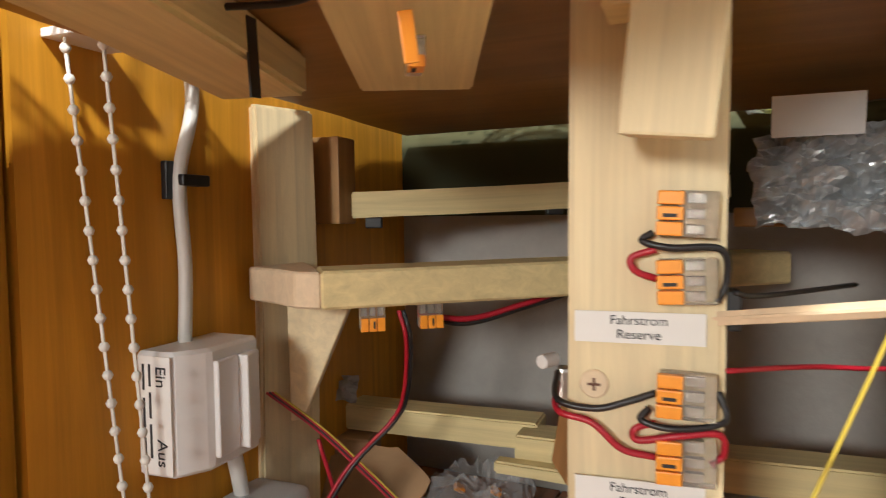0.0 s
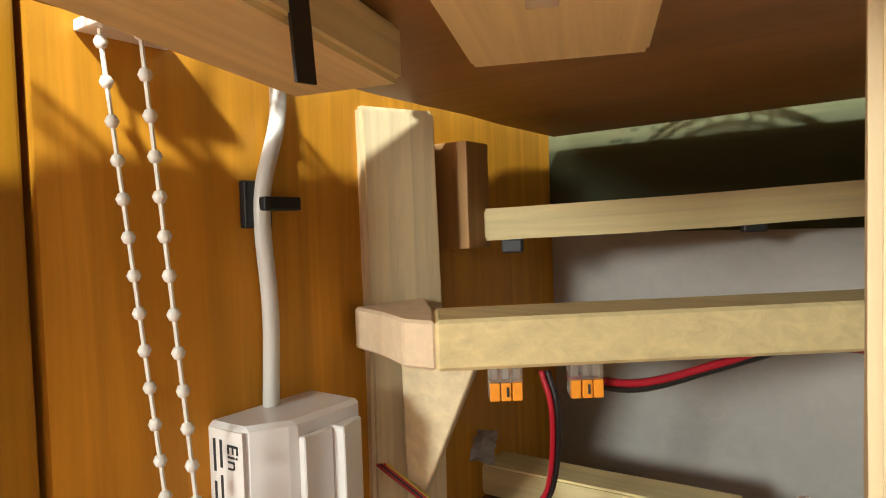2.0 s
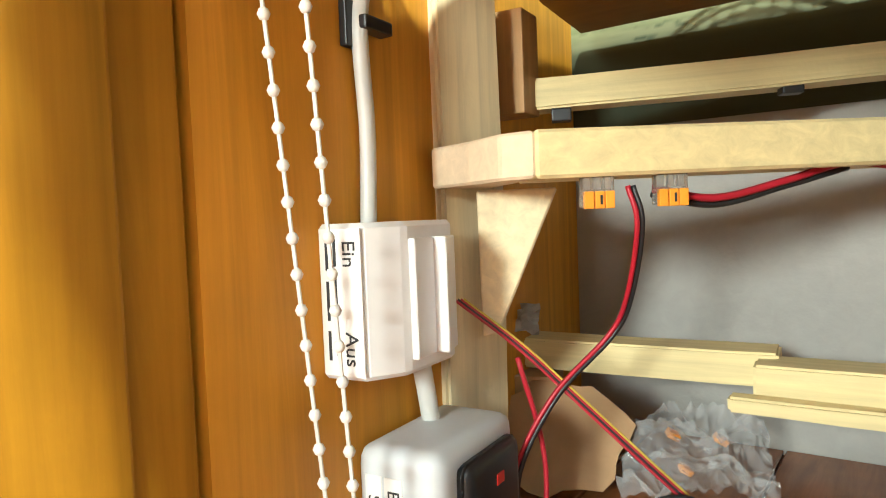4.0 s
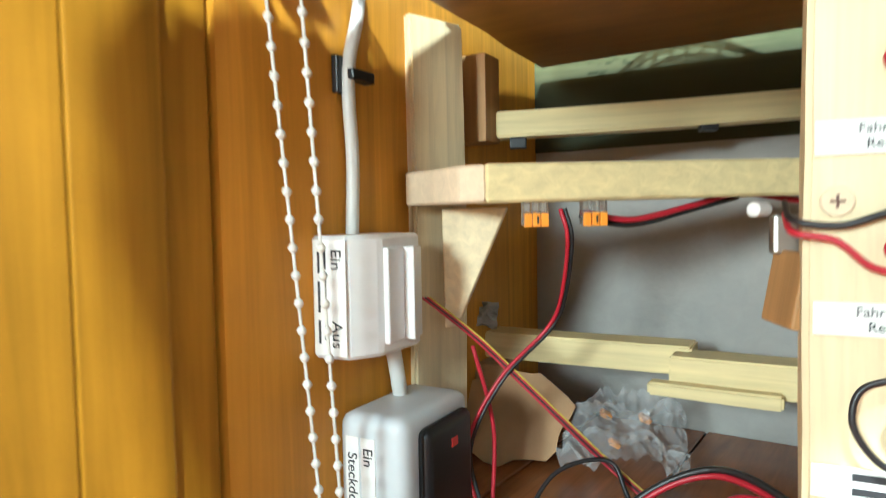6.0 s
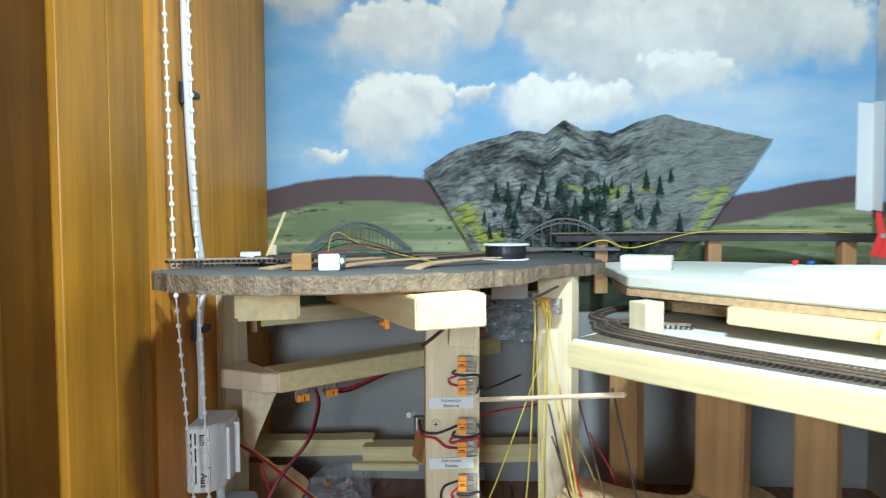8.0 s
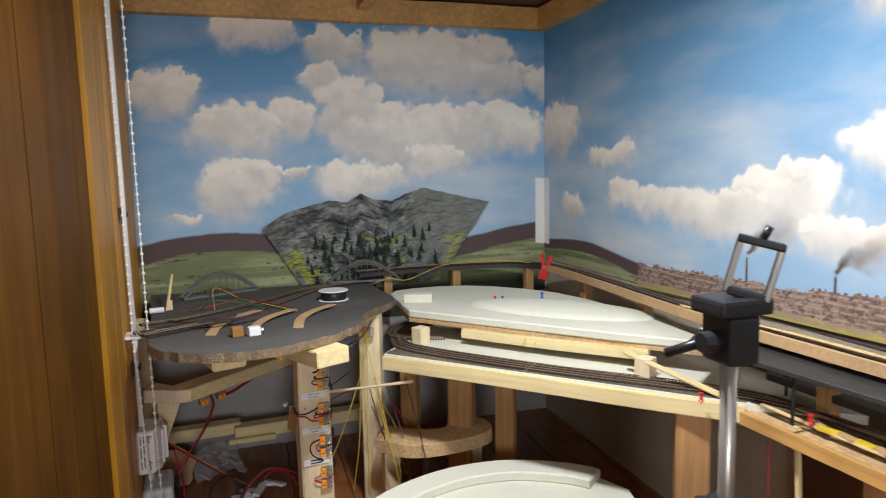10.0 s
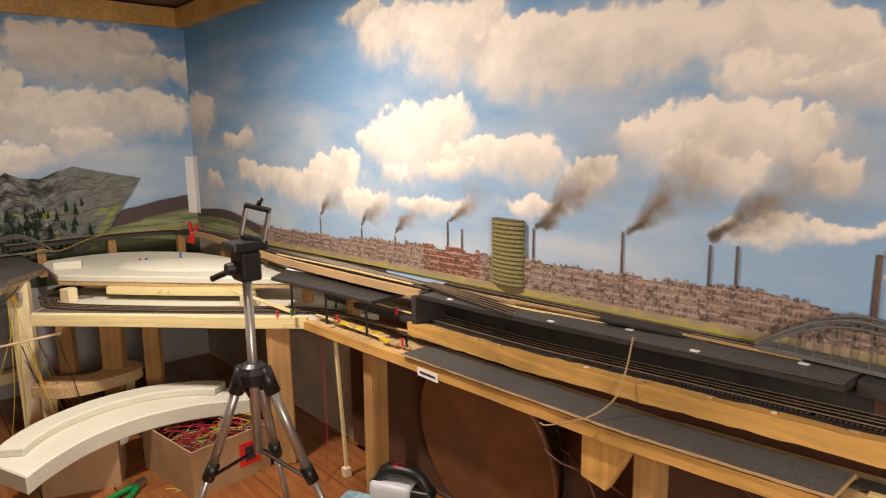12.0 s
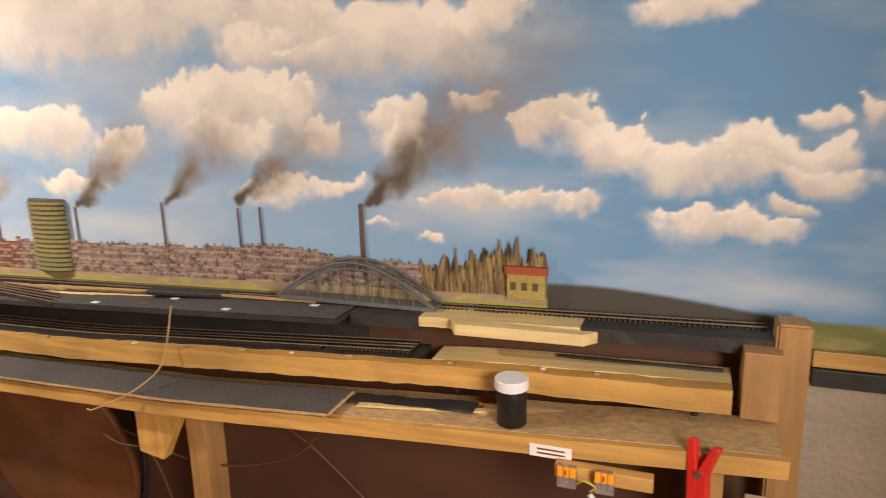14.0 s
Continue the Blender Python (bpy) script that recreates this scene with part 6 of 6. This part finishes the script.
wire("pink_wire", "thin red wire dangling to the floor", [(-0.095, -0.745, 0.22), (-0.093, -0.746, 0.10), (-0.100, -0.755, 0.02), (-0.115, -0.775, FLOOR + 0.002)], 0.0008, REDWIRE)
for k in range(26):
    r = random.Random(200 + k)
    x, y = r.uniform(-0.50, -0.08), r.uniform(-0.95, -0.50)
    wire("floor_scrap", "snipped wire scrap on the floor", [(x, y, FLOOR + 0.001), (x + r.uniform(-0.02, 0.02), y + r.uniform(-0.02, 0.02), FLOOR + 0.0025), (x + r.uniform(-0.03, 0.03), y + r.uniform(-0.03, 0.03), FLOOR + 0.001)], 0.0008, (REDWIRE, YELLOWWIRE, BROWNWIRE, PINE_END)[k % 4], 4)

# ---- east end details ----
jar = thing("paint_pot", "small black plastic pot with a white screw lid", "pot", m=pose(-0.093, -1.655, 0.2637 + climb(-1.655, LIFT)) @ Matrix.Diagonal((0.97, 0.97, 0.78, 1)))
part("body", lathe([(0.0112, 0), (0.0122, 0.001), (0.0126, 0.038), (0.0122, 0.040)], 32), BLACK, jar, smooth=True)
part("lid", lathe([(0.0138, 0.039), (0.0140, 0.040), (0.0138, 0.0485), (0.0132, 0.0495)], 40), WHITE, jar, "white ribbed lid")
lb = thing("fascia_label", "white paper label with unreadable print on the fascia", "label", box(-0.1128, -0.1122, -1.706, -1.674, 0.2630, 0.2730), PAPER)
for z in (0.2698, 0.2663):
    part("printed_bar", box(-0.1132, -0.1129, -1.701, -1.680, z - 0.0006, z + 0.0006), BROWNWIRE, lb)
lb2 = thing("fascia_label", "long white paper label on the fascia", "label", box(-0.1128, -0.1122, -1.055, -1.015, 0.229, 0.240), PAPER)
part("printed_bar", box(-0.1132, -0.1129, -1.05, -1.02, 0.233, 0.236), INK, lb2)
bl = thing("connector_block", "small pine block carrying two connectors", "block", box(-0.122, -0.1125, -1.765, -1.695, 0.2535, 0.2645, 0.001), OLD_PINE_Y)
for y in (-1.705, -1.732):
    copy_thing(first, pose(-0.1222, y, 0.2590, 0, 0, -90) @ pose(0, 0, 0, 0, 90, 0))
wire("yellow_loop", "yellow wire loop at the connectors", [(-0.128, -1.712, 0.2545), (-0.133, -1.718, 0.2615), (-0.131, -1.726, 0.2565), (-0.128, -1.722, 0.2505)], 0.0009, YELLOWWIRE)
wire("white_lead", "white lead hanging from the connectors", [(-0.128, -1.722, 0.2485), (-0.132, -1.732, 0.234), (-0.128, -1.742, 0.19), (-0.12, -1.748, 0.14), (-0.11, -1.75, 0.05)], 0.0022, WHITECABLE)
clamp_tool(pose(-0.117, -1.795, 0.250, 4, 0, 60), RED, label="red plastic spring clamp on the deck's edge", s=0.9)
wire("strap", "yellow plastic strap tied round the middle beam", [(-0.068, -1.300, 0.335), (-0.080, -1.300, 0.300), (-0.090, -1.295, 0.275), (-0.118, -1.285, 0.262), (-0.122, -1.24, 0.240), (-0.118, -1.225, 0.236)], 0.0008, CORK)
wire("leg_wire", "dark wires sagging between the legs", [(-0.075, -1.22, 0.19), (-0.070, -1.32, 0.165), (-0.060, -1.42, 0.185), (-0.055, -1.47, 0.235)], 0.0012, BROWNWIRE)
wire("leg_wire", "dark wire crossing below the front deck", [(-0.06, -1.36, 0.24), (-0.05, -1.43, 0.20), (-0.04, -1.50, 0.13)], 0.0010, BROWNWIRE)
wire("leg_wire", "dark wire looped around the leg", [(-0.088, -1.205, 0.19), (-0.092, -1.23, 0.185), (-0.080, -1.26, 0.17), (-0.075, -1.28, 0.10), (-0.07, -1.30, FLOOR + 0.002)], 0.0010, BROWNWIRE)
thing("end_stub", "short pine stub at the foot of the end post", "block", box(-0.11, -0.075, -1.850, -1.828, 0.195, 0.238, 0.001), PINE_END)
for k in range(11):
    r = random.Random(300 + k)
    y, w_, d_ = -1.0 - 0.072 * k + r.uniform(-0.03, 0.03), r.uniform(0.002, 0.0045), r.uniform(0.002, 0.007)
    fl = prism([(math.cos(a) * w_ * r.uniform(0.6, 1), math.sin(a) * d_ * r.uniform(0.6, 1)) for a in (0.2, 1.2, 2.1, 3.3, 4.2, 5.4)], 0, 0.0018, 0.0005)
    thing("glue_fleck", "pale glue or wood fleck on the beam's edge", "glue fleck", fl, CORK if k % 3 else PINE_END, pose(-0.0665, y, 0.2806 + rise(-y) + climb(y, MIDLIFT), 0, 0, r.uniform(-30, 30)), group="glue flecks")
for k in range(6):
    y = -1.02 - 0.085 * k
    thing("white_dot", "tiny white marker on the road deck", "marker", box(-0.0025, 0.0025, -0.004, 0.004, 0, 0.0008), PAPER, pose(-0.060 + 0.025 * (k % 2), y, 0.3216 + rise(-y) + climb(y, TOPLIFT)), group="markers")
for y in (-1.60, -1.63, -1.79):
    thing("black_bolt", "small black bolt under the middle beam", "bolt", lathe([(0.003, -0.006), (0.003, 0)], 10), BLACK, pose(-0.067, y, 0.262 + rise(-y) + climb(y, MIDLIFT)), group="bolts")
